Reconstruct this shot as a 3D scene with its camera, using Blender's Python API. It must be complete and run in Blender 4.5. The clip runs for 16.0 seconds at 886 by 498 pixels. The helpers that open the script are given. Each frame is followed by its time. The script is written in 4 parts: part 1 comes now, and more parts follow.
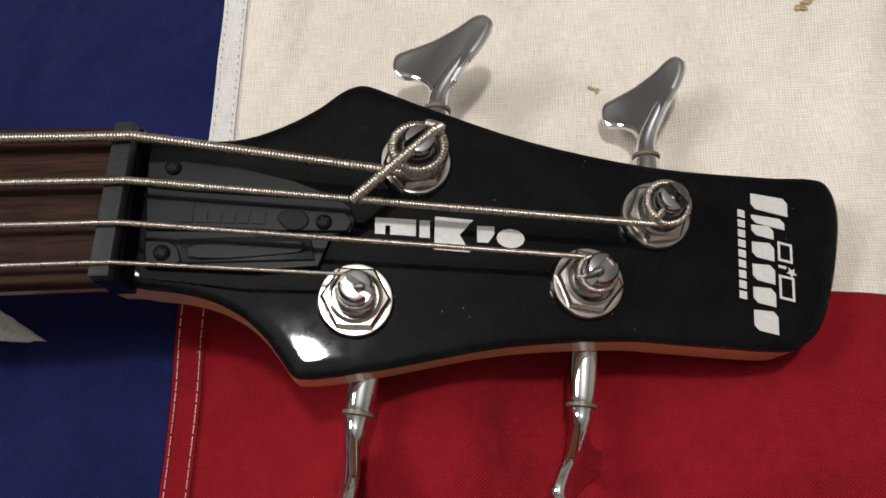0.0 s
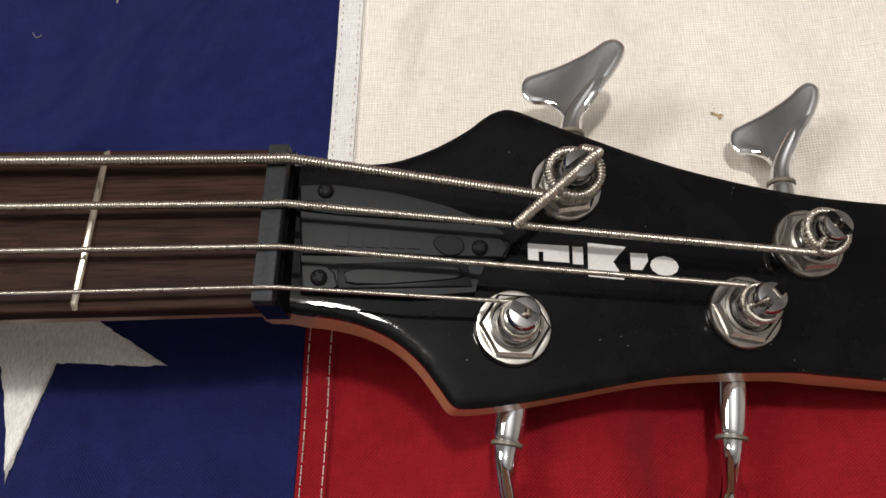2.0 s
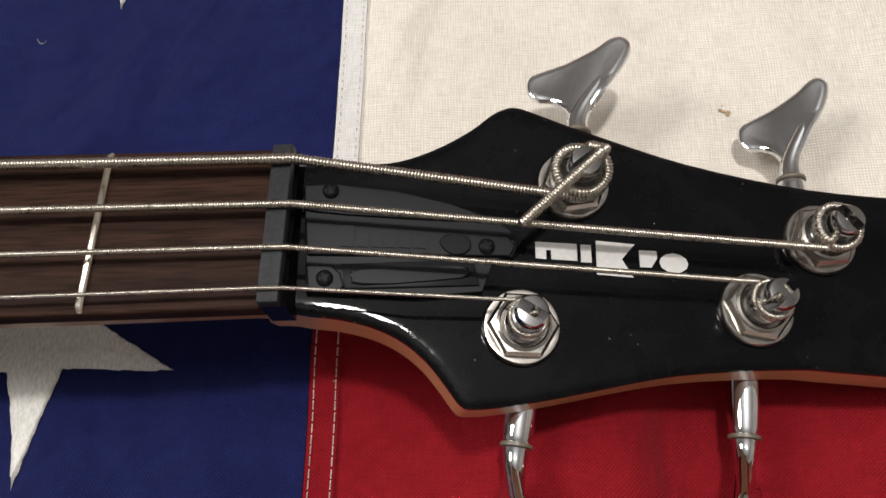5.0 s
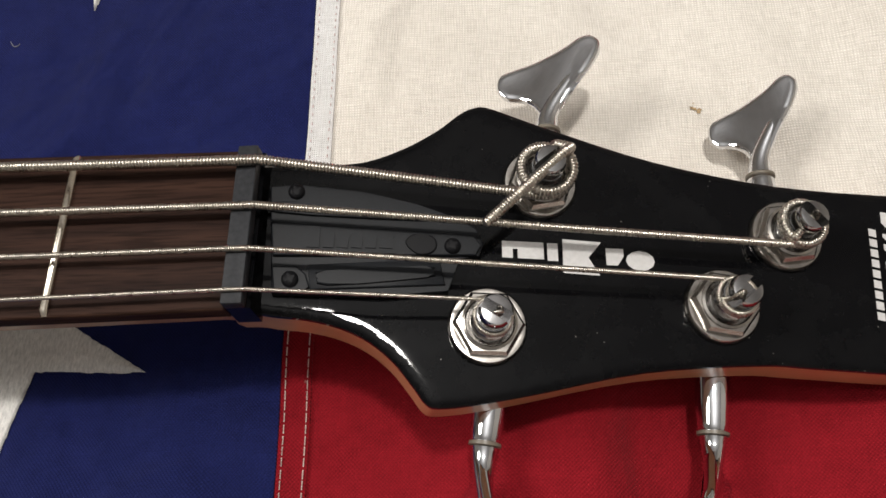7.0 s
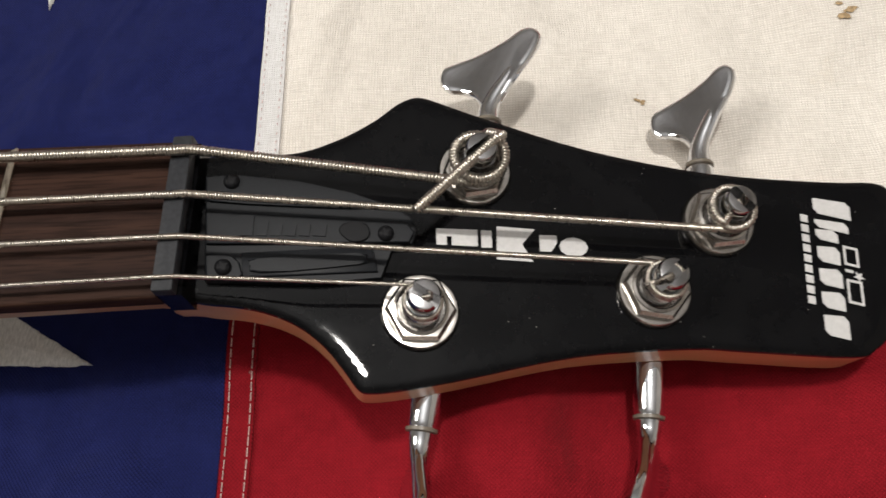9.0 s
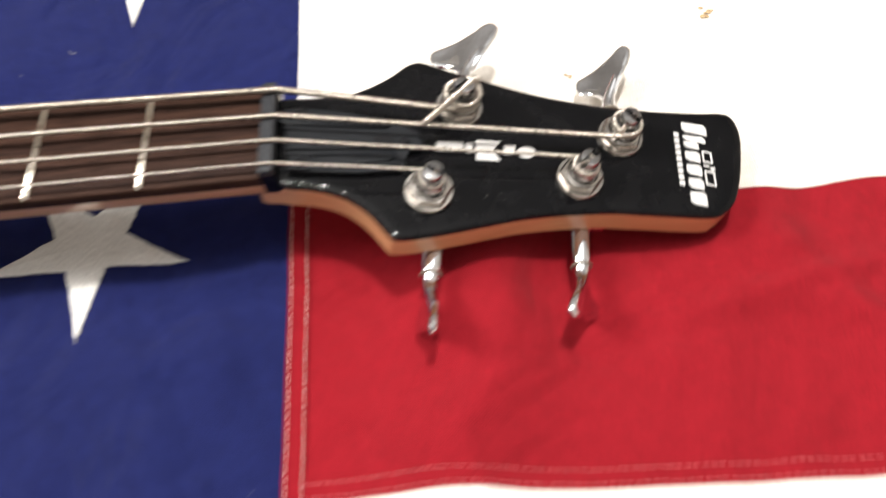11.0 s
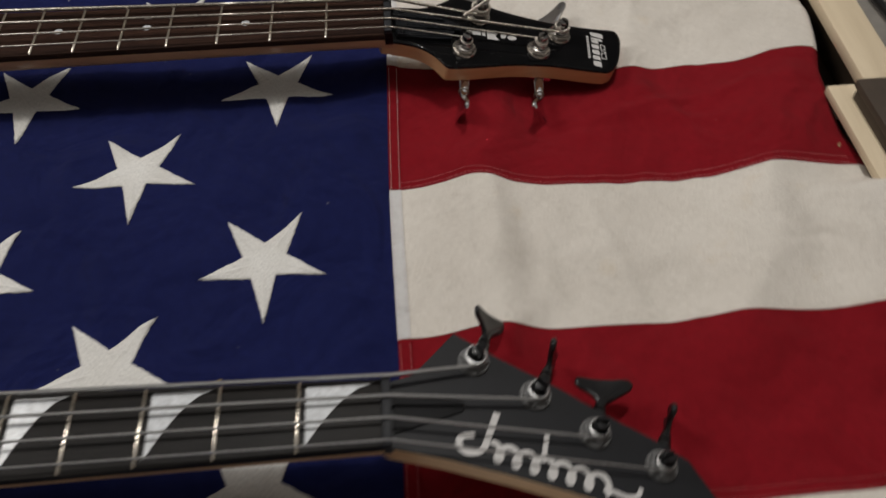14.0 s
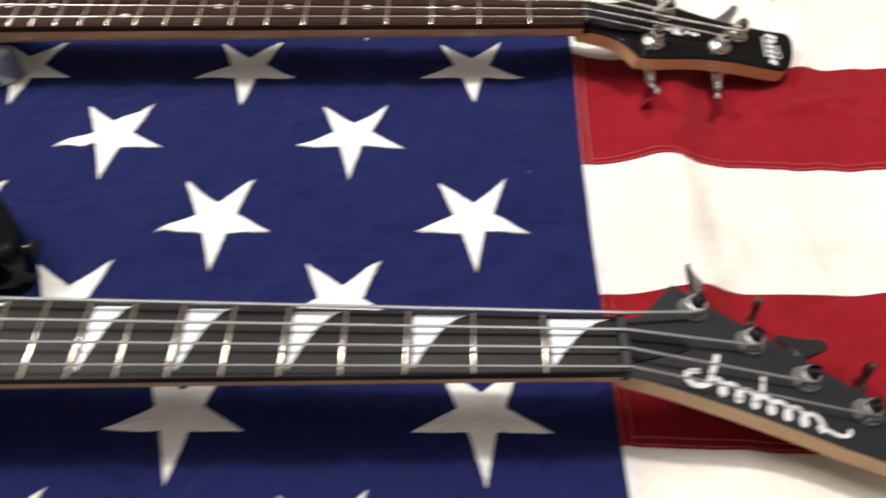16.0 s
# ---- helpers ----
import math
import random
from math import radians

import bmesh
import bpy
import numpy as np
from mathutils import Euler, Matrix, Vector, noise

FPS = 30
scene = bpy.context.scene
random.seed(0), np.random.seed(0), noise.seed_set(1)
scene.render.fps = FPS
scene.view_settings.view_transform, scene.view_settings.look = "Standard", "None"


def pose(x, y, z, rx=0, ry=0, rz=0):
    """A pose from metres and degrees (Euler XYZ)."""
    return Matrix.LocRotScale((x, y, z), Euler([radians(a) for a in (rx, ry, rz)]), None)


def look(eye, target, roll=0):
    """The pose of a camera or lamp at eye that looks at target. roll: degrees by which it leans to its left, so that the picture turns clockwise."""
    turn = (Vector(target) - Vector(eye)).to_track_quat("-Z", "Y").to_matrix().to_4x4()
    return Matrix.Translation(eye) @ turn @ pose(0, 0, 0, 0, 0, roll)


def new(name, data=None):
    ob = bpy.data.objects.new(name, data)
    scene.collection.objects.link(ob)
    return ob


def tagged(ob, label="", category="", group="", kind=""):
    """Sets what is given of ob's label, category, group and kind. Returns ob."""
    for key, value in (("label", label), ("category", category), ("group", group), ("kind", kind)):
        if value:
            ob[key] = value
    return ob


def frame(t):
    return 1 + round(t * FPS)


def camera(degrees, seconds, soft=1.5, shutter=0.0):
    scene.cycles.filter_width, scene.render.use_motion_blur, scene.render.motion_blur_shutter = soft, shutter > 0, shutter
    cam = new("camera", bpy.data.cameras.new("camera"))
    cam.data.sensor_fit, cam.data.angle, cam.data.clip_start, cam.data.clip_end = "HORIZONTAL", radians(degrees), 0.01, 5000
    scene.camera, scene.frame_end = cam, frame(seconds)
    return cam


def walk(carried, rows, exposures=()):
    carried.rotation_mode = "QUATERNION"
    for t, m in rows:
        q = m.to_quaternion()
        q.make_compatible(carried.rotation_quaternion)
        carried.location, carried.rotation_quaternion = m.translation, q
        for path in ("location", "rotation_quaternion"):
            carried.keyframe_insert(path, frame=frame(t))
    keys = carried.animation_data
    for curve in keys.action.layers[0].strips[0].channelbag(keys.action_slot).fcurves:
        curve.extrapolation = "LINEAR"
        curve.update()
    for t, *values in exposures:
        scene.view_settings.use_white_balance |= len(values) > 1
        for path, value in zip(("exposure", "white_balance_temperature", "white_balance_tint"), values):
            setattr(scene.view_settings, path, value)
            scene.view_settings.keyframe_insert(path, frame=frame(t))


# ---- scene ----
cam = camera(57.7, 16.0, soft=1.6, shutter=0.9)
PATH = [
    (0, (0.025, -0.052, 0.225), (-0.138, 0.706, -1.619), -12.6),
    (0.5, (0.017, -0.05, 0.224), (-0.125, 0.718, -1.617), -11.2),
    (1, (0.0, -0.049, 0.224), (-0.151, 0.728, -1.613), -11.1),
    (1.5, (-0.011, -0.05, 0.223), (-0.169, 0.748, -1.604), -11.2),
    (2, (-0.013, -0.05, 0.225), (-0.179, 0.758, -1.597), -11.6),
    (2.5, (-0.014, -0.052, 0.225), (-0.182, 0.764, -1.593), -11.7),
    (3, (-0.016, -0.053, 0.225), (-0.193, 0.768, -1.59), -12.2),
    (3.5, (-0.015, -0.052, 0.225), (-0.195, 0.773, -1.588), -12.5),
    (6, (-0.009, -0.051, 0.221), (-0.191, 0.774, -1.591), -13.2),
    (6.5, (-0.006, -0.051, 0.222), (-0.185, 0.775, -1.591), -13.2),
    (7, (-0.006, -0.051, 0.222), (-0.178, 0.772, -1.592), -12.9),
    (7.5, (-0.01, -0.05, 0.221), (-0.18, 0.774, -1.594), -12.8),
    (8, (-0.008, -0.051, 0.221), (-0.184, 0.771, -1.593), -13.3),
    (8.5, (0.0, -0.053, 0.22), (-0.177, 0.772, -1.593), -13.6),
    (8.7, (0.005, -0.054, 0.22), (-0.163, 0.773, -1.593), -13.1),
    (10.8, (0.015, -0.135, 0.272), (-0.1, 0.856, -1.461), -10.5),
    (11, (-0.004, -0.155, 0.285), (-0.039, 0.843, -1.447), -6.6),
    (11.5, (-0.046, -0.216, 0.326), (0.024, 0.854, -1.363), -3.1),
    (12, (-0.059, -0.271, 0.369), (0.126, 0.833, -1.288), 1.1),
    (12.5, (-0.035, -0.314, 0.385), (0.134, 0.807, -1.263), 2.3),
    (13, (0.0, -0.38, 0.411), (0.025, 0.817, -1.19), -1.0),
    (13.5, (-0.008, -0.425, 0.423), (-0.047, 0.779, -1.174), -2.9),
    (14, (-0.058, -0.469, 0.426), (0.012, 0.744, -1.163), -0.7),
    (14.5, (-0.112, -0.515, 0.439), (0.08, 0.744, -1.103), 2.0),
    (15, (-0.15, -0.536, 0.449), (0.086, 0.746, -1.068), 4.1),
    (15.5, (-0.139, -0.519, 0.44), (-0.051, 0.746, -1.106), 2.4),
    (16, (-0.172, -0.531, 0.444), (-0.201, 0.722, -1.114), -0.6),
]
EXPOSURES = [(0.0, -0.5), (1.0, -0.24), (1.8, -0.30), (8.7, -0.32), (10.8, 0.36), (11.1, 0.86), (12.0, 0.82), (12.5, 0.32), (13.0, -0.43), (13.5, -0.98), (14.0, -1.14), (14.5, -0.6), (15.0, -0.5), (15.5, -0.24), (16.0, 0.26)]
walk(cam, [(t, look(eye, target, roll)) for t, eye, target, roll in PATH], EXPOSURES)

from mathutils.geometry import delaunay_2d_cdt

# ---- light ----
world = bpy.data.worlds.new("room_air")
scene.world = world
world.use_nodes = True
world.node_tree.nodes["Background"].inputs[0].default_value = (0.9, 0.88, 0.84, 1)
world.node_tree.nodes["Background"].inputs[1].default_value = 0.06
LAMP = Vector((0.09, 0.105, 1.22))
lamp = new("ceiling_bulb", bpy.data.lights.new("ceiling_bulb", "POINT"))
lamp.data.shadow_soft_size, lamp.data.energy, lamp.data.color = 0.045, 44.0, (1.0, 0.96, 0.91)
lamp.location = LAMP
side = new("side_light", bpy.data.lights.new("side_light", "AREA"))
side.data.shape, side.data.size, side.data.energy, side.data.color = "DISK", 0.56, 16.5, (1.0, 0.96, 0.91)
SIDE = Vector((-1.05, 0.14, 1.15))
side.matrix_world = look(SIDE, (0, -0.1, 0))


# ---- materials ----
def nodes_of(name):
    m = bpy.data.materials.new(name)
    m.use_nodes = True
    nt = m.node_tree
    return m, nt, nt.nodes["Principled BSDF"]


def link(nt, a, b):
    nt.links.new(a, b)


def node(nt, kind, **values):
    n = nt.nodes.new(kind)
    for k, v in values.items():
        n.inputs[k].default_value = v
    return n


def coords(nt, scale=(1, 1, 1)):
    c = nt.nodes.new("ShaderNodeTexCoord")
    m = nt.nodes.new("ShaderNodeMapping")
    m.inputs["Scale"].default_value = scale
    link(nt, c.outputs["Object"], m.inputs["Vector"])
    return m.outputs["Vector"]


def ramp(nt, fac, stops):
    r = nt.nodes.new("ShaderNodeValToRGB")
    while len(r.color_ramp.elements) < len(stops):
        r.color_ramp.elements.new(0.5)
    for e, (p, c) in zip(r.color_ramp.elements, stops):
        e.position, e.color = p, (*c, 1)
    link(nt, fac, r.inputs["Fac"])
    return r.outputs["Color"]


def mix(nt, kind, fac, a, b):
    m = nt.nodes.new("ShaderNodeMix")
    m.data_type, m.blend_type = "RGBA", kind
    for sock, v in ((m.inputs["Factor"], fac), (m.inputs["A"], a), (m.inputs["B"], b)):
        if isinstance(v, (int, float)):
            sock.default_value = v
        elif isinstance(v, tuple):
            sock.default_value = (*v, 1)
        else:
            link(nt, v, sock)
    return m.outputs["Result"]


def bump(nt, height, strength, distance, target):
    b = nt.nodes.new("ShaderNodeBump")
    b.inputs["Strength"].default_value, b.inputs["Distance"].default_value = strength, distance
    link(nt, height, b.inputs["Height"])
    link(nt, b.outputs["Normal"], target.inputs["Normal"])


def cloth(name, colour, dark, pitch=0.00075, sheen=0.02, open_weave=0.3, stain=None, creased=0.024, basket=False):
    """Plain woven cotton: warp and weft threads, slubs, broad fading."""
    m, nt, p = nodes_of(name)
    v = coords(nt)
    wob = node(nt, "ShaderNodeTexNoise", Scale=60.0, Detail=2.0)
    link(nt, v, wob.inputs["Vector"])
    warped = nt.nodes.new("ShaderNodeVectorMath")
    warped.operation = "MULTIPLY_ADD"
    link(nt, wob.outputs["Color"], warped.inputs[0])
    warped.inputs[1].default_value = (0.0022, 0.0022, 0)
    link(nt, v, warped.inputs[2])
    threads = []
    for axis in ("X", "Y"):
        w = node(nt, "ShaderNodeTexWave", Scale=0.314 / pitch, Distortion=0.0)
        w.bands_direction = axis
        link(nt, warped.outputs[0], w.inputs["Vector"])
        threads.append(w.outputs["Fac"])
    both = nt.nodes.new("ShaderNodeMath")
    both.operation = "MULTIPLY"
    if basket:
        for k in (0, 1):
            swing = node(nt, "ShaderNodeMapRange")
            swing.inputs["To Min"].default_value = -1.0
            link(nt, threads[k], swing.inputs["Value"])
            threads[k] = swing.outputs["Result"]
    link(nt, threads[0], both.inputs[0]), link(nt, threads[1], both.inputs[1])
    if basket:
        lift = node(nt, "ShaderNodeMapRange")
        lift.inputs["From Min"].default_value, lift.inputs["From Max"].default_value = -0.7, 0.7
        link(nt, both.outputs[0], lift.inputs["Value"])
        both = lift
    slub = node(nt, "ShaderNodeTexNoise", Scale=1.0, Detail=3.0)
    link(nt, coords(nt, (150, 2400, 1)), slub.inputs["Vector"])
    slub2 = node(nt, "ShaderNodeTexNoise", Scale=1.0, Detail=3.0)
    link(nt, coords(nt, (2400, 150, 1)), slub2.inputs["Vector"])
    broad = node(nt, "ShaderNodeTexNoise", Scale=9.0, Detail=4.0, Roughness=0.6)
    link(nt, v, broad.inputs["Vector"])
    c = mix(nt, "MIX", both.outputs[0], dark, colour)
    uneven = node(nt, "ShaderNodeTexNoise", Scale=140.0, Detail=3.0, Roughness=0.6)
    link(nt, v, uneven.inputs["Vector"])
    show = nt.nodes.new("ShaderNodeMapRange")
    show.inputs["From Min"].default_value, show.inputs["From Max"].default_value = 0.3, 0.7
    show.inputs["To Min"].default_value, show.inputs["To Max"].default_value = open_weave * (0.5 if basket else 0.92), min(1.0, open_weave * (1.25 if basket else 1.04))
    link(nt, uneven.outputs["Fac"], show.inputs["Value"])
    c = mix(nt, "MIX", show.outputs["Result"], colour, c)
    s = mix(nt, "MIX", 0.5, slub.outputs["Fac"], slub2.outputs["Fac"])
    c = mix(nt, "MULTIPLY", 0.65, c, ramp(nt, s, [(0.32, (0.72, 0.70, 0.68)), (0.62, (1.12, 1.12, 1.12))]))
    c = mix(nt, "MULTIPLY", 0.6, c, ramp(nt, broad.outputs["Fac"], [(0.3, (0.82, 0.80, 0.78)), (0.7, (1.08, 1.08, 1.08))]))
    if stain:
        spot = node(nt, "ShaderNodeTexNoise", Scale=16.0, Detail=5.0, Roughness=0.7)
        link(nt, v, spot.inputs["Vector"])
        c = mix(nt, "MULTIPLY", 1.0, c, ramp(nt, spot.outputs["Fac"], [(0.6, (1, 1, 1)), (0.78, stain)]))
    lint = node(nt, "ShaderNodeTexVoronoi", Scale=75.0)
    link(nt, v, lint.inputs["Vector"])
    sparse = node(nt, "ShaderNodeTexNoise", Scale=31.0, Detail=0.0)
    link(nt, v, sparse.inputs["Vector"])
    bit = mix(nt, "MULTIPLY", 1.0, ramp(nt, lint.outputs["Distance"], [(0.025, (1, 1, 1)), (0.04, (0, 0, 0))]), ramp(nt, sparse.outputs["Fac"], [(0.60, (0, 0, 0)), (0.63, (1, 1, 1))]))
    c = mix(nt, "MIX", mix(nt, "MULTIPLY", 1.0, bit, (0.22, 0.22, 0.22)), c, (0.5, 0.48, 0.45))
    link(nt, c, p.inputs["Base Color"])
    p.inputs["Roughness"].default_value = 0.9
    p.inputs["Specular IOR Level"].default_value = 0.08
    p.inputs["Sheen Weight"].default_value = sheen
    crease = node(nt, "ShaderNodeTexNoise", Scale=17.0, Detail=2.5, Roughness=0.45, Distortion=0.9)
    link(nt, v, crease.inputs["Vector"])
    broad_bump = nt.nodes.new("ShaderNodeBump")
    broad_bump.inputs["Strength"].default_value, broad_bump.inputs["Distance"].default_value = 0.5, creased
    link(nt, crease.outputs["Fac"], broad_bump.inputs["Height"])
    bump(nt, both.outputs[0], 0.7, 0.0003, p)
    link(nt, broad_bump.outputs["Normal"], p.inputs["Normal"].links[0].from_node.inputs["Normal"])
    return m


def plain(name, colour, rough, metal=0.0, noise_scale=150.0, vary=0.25, bump_d=0.0, coat=0.0, spec=0.5, rough_vary=0.15):
    """A surface with fine mottling of its colour and gloss."""
    m, nt, p = nodes_of(name)
    v = coords(nt)
    n = node(nt, "ShaderNodeTexNoise", Scale=noise_scale, Detail=5.0, Roughness=0.6)
    link(nt, v, n.inputs["Vector"])
    lo = tuple(c * (1 - vary) for c in colour)
    hi = tuple(min(1.0, c * (1 + vary)) for c in colour)
    link(nt, ramp(nt, n.outputs["Fac"], [(0.3, lo), (0.7, hi)]), p.inputs["Base Color"])
    p.inputs["Metallic"].default_value = metal
    r = nt.nodes.new("ShaderNodeMapRange")
    r.inputs["To Min"].default_value, r.inputs["To Max"].default_value = max(0.02, rough * (1 - rough_vary)), min(1, rough * (1 + rough_vary))
    link(nt, n.outputs["Fac"], r.inputs["Value"])
    link(nt, r.outputs["Result"], p.inputs["Roughness"])
    p.inputs["Coat Weight"].default_value = coat
    p.inputs["Coat Roughness"].default_value = 0.06
    p.inputs["Specular IOR Level"].default_value = spec
    if bump_d:
        bump(nt, n.outputs["Fac"], 0.5, bump_d, p)
    return m


def wood(name, dark, light, rough, stretch=(6, 90, 90), coat=0.0, pores=0.0, spec=0.4):
    m, nt, p = nodes_of(name)
    p.inputs["Specular IOR Level"].default_value = spec
    n = node(nt, "ShaderNodeTexNoise", Scale=1.0, Detail=8.0, Roughness=0.65, Distortion=0.6)
    link(nt, coords(nt, stretch), n.inputs["Vector"])
    n2 = node(nt, "ShaderNodeTexNoise", Scale=1.0, Detail=3.0)
    link(nt, coords(nt, tuple(s * 9 for s in stretch)), n2.inputs["Vector"])
    c = ramp(nt, n.outputs["Fac"], [(0.28, dark), (0.72, light)])
    c = mix(nt, "MULTIPLY", pores, c, ramp(nt, n2.outputs["Fac"], [(0.38, (0.35, 0.33, 0.3)), (0.52, (1, 1, 1))]))
    link(nt, c, p.inputs["Base Color"])
    p.inputs["Roughness"].default_value = rough
    p.inputs["Coat Weight"].default_value = coat
    p.inputs["Coat Roughness"].default_value = 0.1
    bump(nt, n2.outputs["Fac"], 0.25, 0.0002, p)
    return m


def lacquer(name):
    """Black gloss lacquer with dust, fine scratches and a hazy, hand-worn gloss."""
    m, nt, p = nodes_of(name)
    v = coords(nt)
    p.inputs["Base Color"].default_value = (0.004, 0.004, 0.005, 1)
    p.inputs["Specular IOR Level"].default_value = 0.13
    haze = node(nt, "ShaderNodeTexNoise", Scale=55.0, Detail=6.0, Roughness=0.7)
    link(nt, v, haze.inputs["Vector"])
    link(nt, ramp(nt, haze.outputs["Fac"], [(0.38, (0.02, 0.02, 0.02)), (0.75, (0.10, 0.10, 0.10))]), p.inputs["Roughness"])
    dust = node(nt, "ShaderNodeTexVoronoi", Scale=520.0)
    link(nt, v, dust.inputs["Vector"])
    size = node(nt, "ShaderNodeTexNoise", Scale=170.0, Detail=0.0)
    link(nt, v, size.inputs["Vector"])
    spot = ramp(nt, dust.outputs["Distance"], [(0.05, (1, 1, 1)), (0.09, (0, 0, 0))])
    keep = ramp(nt, size.outputs["Fac"], [(0.66, (0, 0, 0)), (0.70, (1, 1, 1))])
    c = mix(nt, "MIX", mix(nt, "MULTIPLY", 1.0, spot, keep), ramp(nt, haze.outputs["Fac"], [(0.45, (0.003, 0.003, 0.0035)), (0.85, (0.0075, 0.0075, 0.008))]), (0.25, 0.24, 0.22))
    link(nt, c, p.inputs["Base Color"])
    wave = node(nt, "ShaderNodeTexNoise", Scale=18.0, Detail=1.0)
    link(nt, v, wave.inputs["Vector"])
    bump(nt, wave.outputs["Fac"], 0.05, 0.002, p)
    return m


def rough_thread(name, colour):
    """Satin embroidery thread in short lying stitches."""
    m, nt, p = nodes_of(name)
    n = node(nt, "ShaderNodeTexNoise", Scale=1.0, Detail=4.0, Roughness=0.7)
    link(nt, coords(nt, (1500, 420, 1)), n.inputs["Vector"])
    b = node(nt, "ShaderNodeTexNoise", Scale=45.0, Detail=3.0)
    link(nt, coords(nt), b.inputs["Vector"])
    c = ramp(nt, n.outputs["Fac"], [(0.3, tuple(x * 0.62 for x in colour)), (0.65, colour)])
    c = mix(nt, "MULTIPLY", 0.6, c, ramp(nt, b.outputs["Fac"], [(0.3, (0.85, 0.84, 0.82)), (0.7, (1.05, 1.05, 1.05))]))
    link(nt, c, p.inputs["Base Color"])
    p.inputs["Roughness"].default_value = 0.65
    p.inputs["Specular IOR Level"].default_value = 0.3
    bump(nt, n.outputs["Fac"], 0.7, 0.0004, p)
    return m


BLUE = cloth("navy_cotton", (0.0116, 0.0162, 0.087), (0.0042, 0.0056, 0.032), pitch=0.0011, creased=0.036, open_weave=0.6, basket=True)
RED = cloth("red_cotton", (0.255, 0.0092, 0.0165), (0.095, 0.0025, 0.005), pitch=0.0011, open_weave=0.5, basket=True)
WHITE = cloth("cream_cotton", (0.87, 0.84, 0.785), (0.52, 0.475, 0.42), pitch=0.0009, creased=0.014, open_weave=0.62, stain=(0.94, 0.88, 0.78))
SELVAGE = cloth("white_binding", (0.72, 0.72, 0.72), (0.5, 0.5, 0.5), open_weave=0.4)
STAR = rough_thread("star_embroidery", (0.82, 0.81, 0.78))
THREAD_W = plain("white_thread", (0.72, 0.66, 0.6), 0.8)
THREAD_R = plain("pink_thread", (0.62, 0.25, 0.25), 0.8)
THREAD_P = plain("pale_pink_thread", (0.62, 0.40, 0.40), 0.8)
LACQUER = lacquer("black_lacquer")
SATIN = plain("black_satin_paint", (0.0075, 0.008, 0.010), 0.5, noise_scale=300, vary=0.15, spec=0.25)
BLACK_METAL = plain("black_metal", (0.008, 0.008, 0.009), 0.3, spec=0.4)
PLASTIC = plain("matte_black_plastic", (0.0085, 0.0095, 0.0115), 0.40, noise_scale=1500, vary=0.2, bump_d=0.00003, spec=0.13)
NUT = plain("graphite", (0.024, 0.025, 0.028), 0.5, noise_scale=900, vary=0.3, bump_d=0.00006, spec=0.15)
CHROME = plain("chrome", (0.69, 0.70, 0.72), 0.07, metal=1.0, noise_scale=260, vary=0.06, rough_vary=0.5)
WORN = plain("worn_nickel", (0.43, 0.405, 0.375), 0.22, metal=1.0, noise_scale=420, vary=0.18, bump_d=0.00004)
# chrome for the posts, a dark reflection put into its base colour
POST = plain("chrome_dark_reflection", (0.35, 0.345, 0.345), 0.15, metal=1.0, noise_scale=300, vary=0.12, rough_vary=0.5)
STEEL = plain("string_steel", (0.50, 0.465, 0.415), 0.28, metal=1.0, noise_scale=700, vary=0.15)
STEEL_GREY = plain("dull_string", (0.45, 0.45, 0.45), 0.42, metal=1.0, noise_scale=700, vary=0.12)
FRET = plain("fret_wire", (0.78, 0.72, 0.62), 0.22, metal=1.0, noise_scale=600, vary=0.1)
ROSE = wood("rosewood", (0.015, 0.0075, 0.006), (0.048, 0.024, 0.0165), 0.55, (9, 170, 170), pores=0.7, spec=0.06)
EBONY = wood("dark_fingerboard", (0.008, 0.0075, 0.0075), (0.020, 0.018, 0.017), 0.5, (9, 170, 170), pores=0.4, spec=0.15)
AMBER = wood("amber_maple", (0.43, 0.225, 0.105), (0.59, 0.345, 0.175), 0.35, (9, 60, 60), coat=0.6)
MAPLE = wood("pale_maple", (0.50, 0.30, 0.15), (0.66, 0.44, 0.24), 0.45, (9, 60, 60), coat=0.2)
PINE = wood("pale_board", (0.60, 0.49, 0.34), (0.72, 0.61, 0.44), 0.6, (60, 6, 60))
UMBER = plain("brown_board", (0.050, 0.035, 0.024), 0.65, noise_scale=60, vary=0.2)
GREYBOARD = plain("grey_panel", (0.20, 0.185, 0.165), 0.7, noise_scale=40, vary=0.2)
TABLE = wood("dark_table", (0.020, 0.014, 0.010), (0.05, 0.034, 0.022), 0.5, (5, 60, 60))
PEARL = plain("pearloid", (0.60, 0.62, 0.64), 0.22, noise_scale=260, vary=0.22)
INK = plain("white_ink", (0.54, 0.53, 0.52), 0.35, noise_scale=900, vary=0.08)
EMBOSS = plain("moulded_relief", (0.006, 0.006, 0.007), 0.45, spec=0.10)
GUNMETAL = plain("dull_gunmetal", (0.13, 0.13, 0.13), 0.5, metal=0.35, noise_scale=500)
RUBBER = plain("cream_bushing", (0.13, 0.112, 0.085), 0.4)
SILVER = plain("metallic_grey_finish", (0.30, 0.30, 0.31), 0.3, metal=0.6, coat=0.8, noise_scale=1500)
WALL = plain("wall_paint", (0.64, 0.61, 0.57), 0.8, noise_scale=8, vary=0.06)
CEIL = plain("ceiling_paint", (0.70, 0.715, 0.735), 0.9, noise_scale=8, vary=0.1)
SOCKET = plain("lamp_plastic", (0.7, 0.69, 0.66), 0.5)
FLOOR = wood("floor_boards", (0.10, 0.06, 0.035), (0.22, 0.14, 0.08), 0.5, (4, 40, 40))


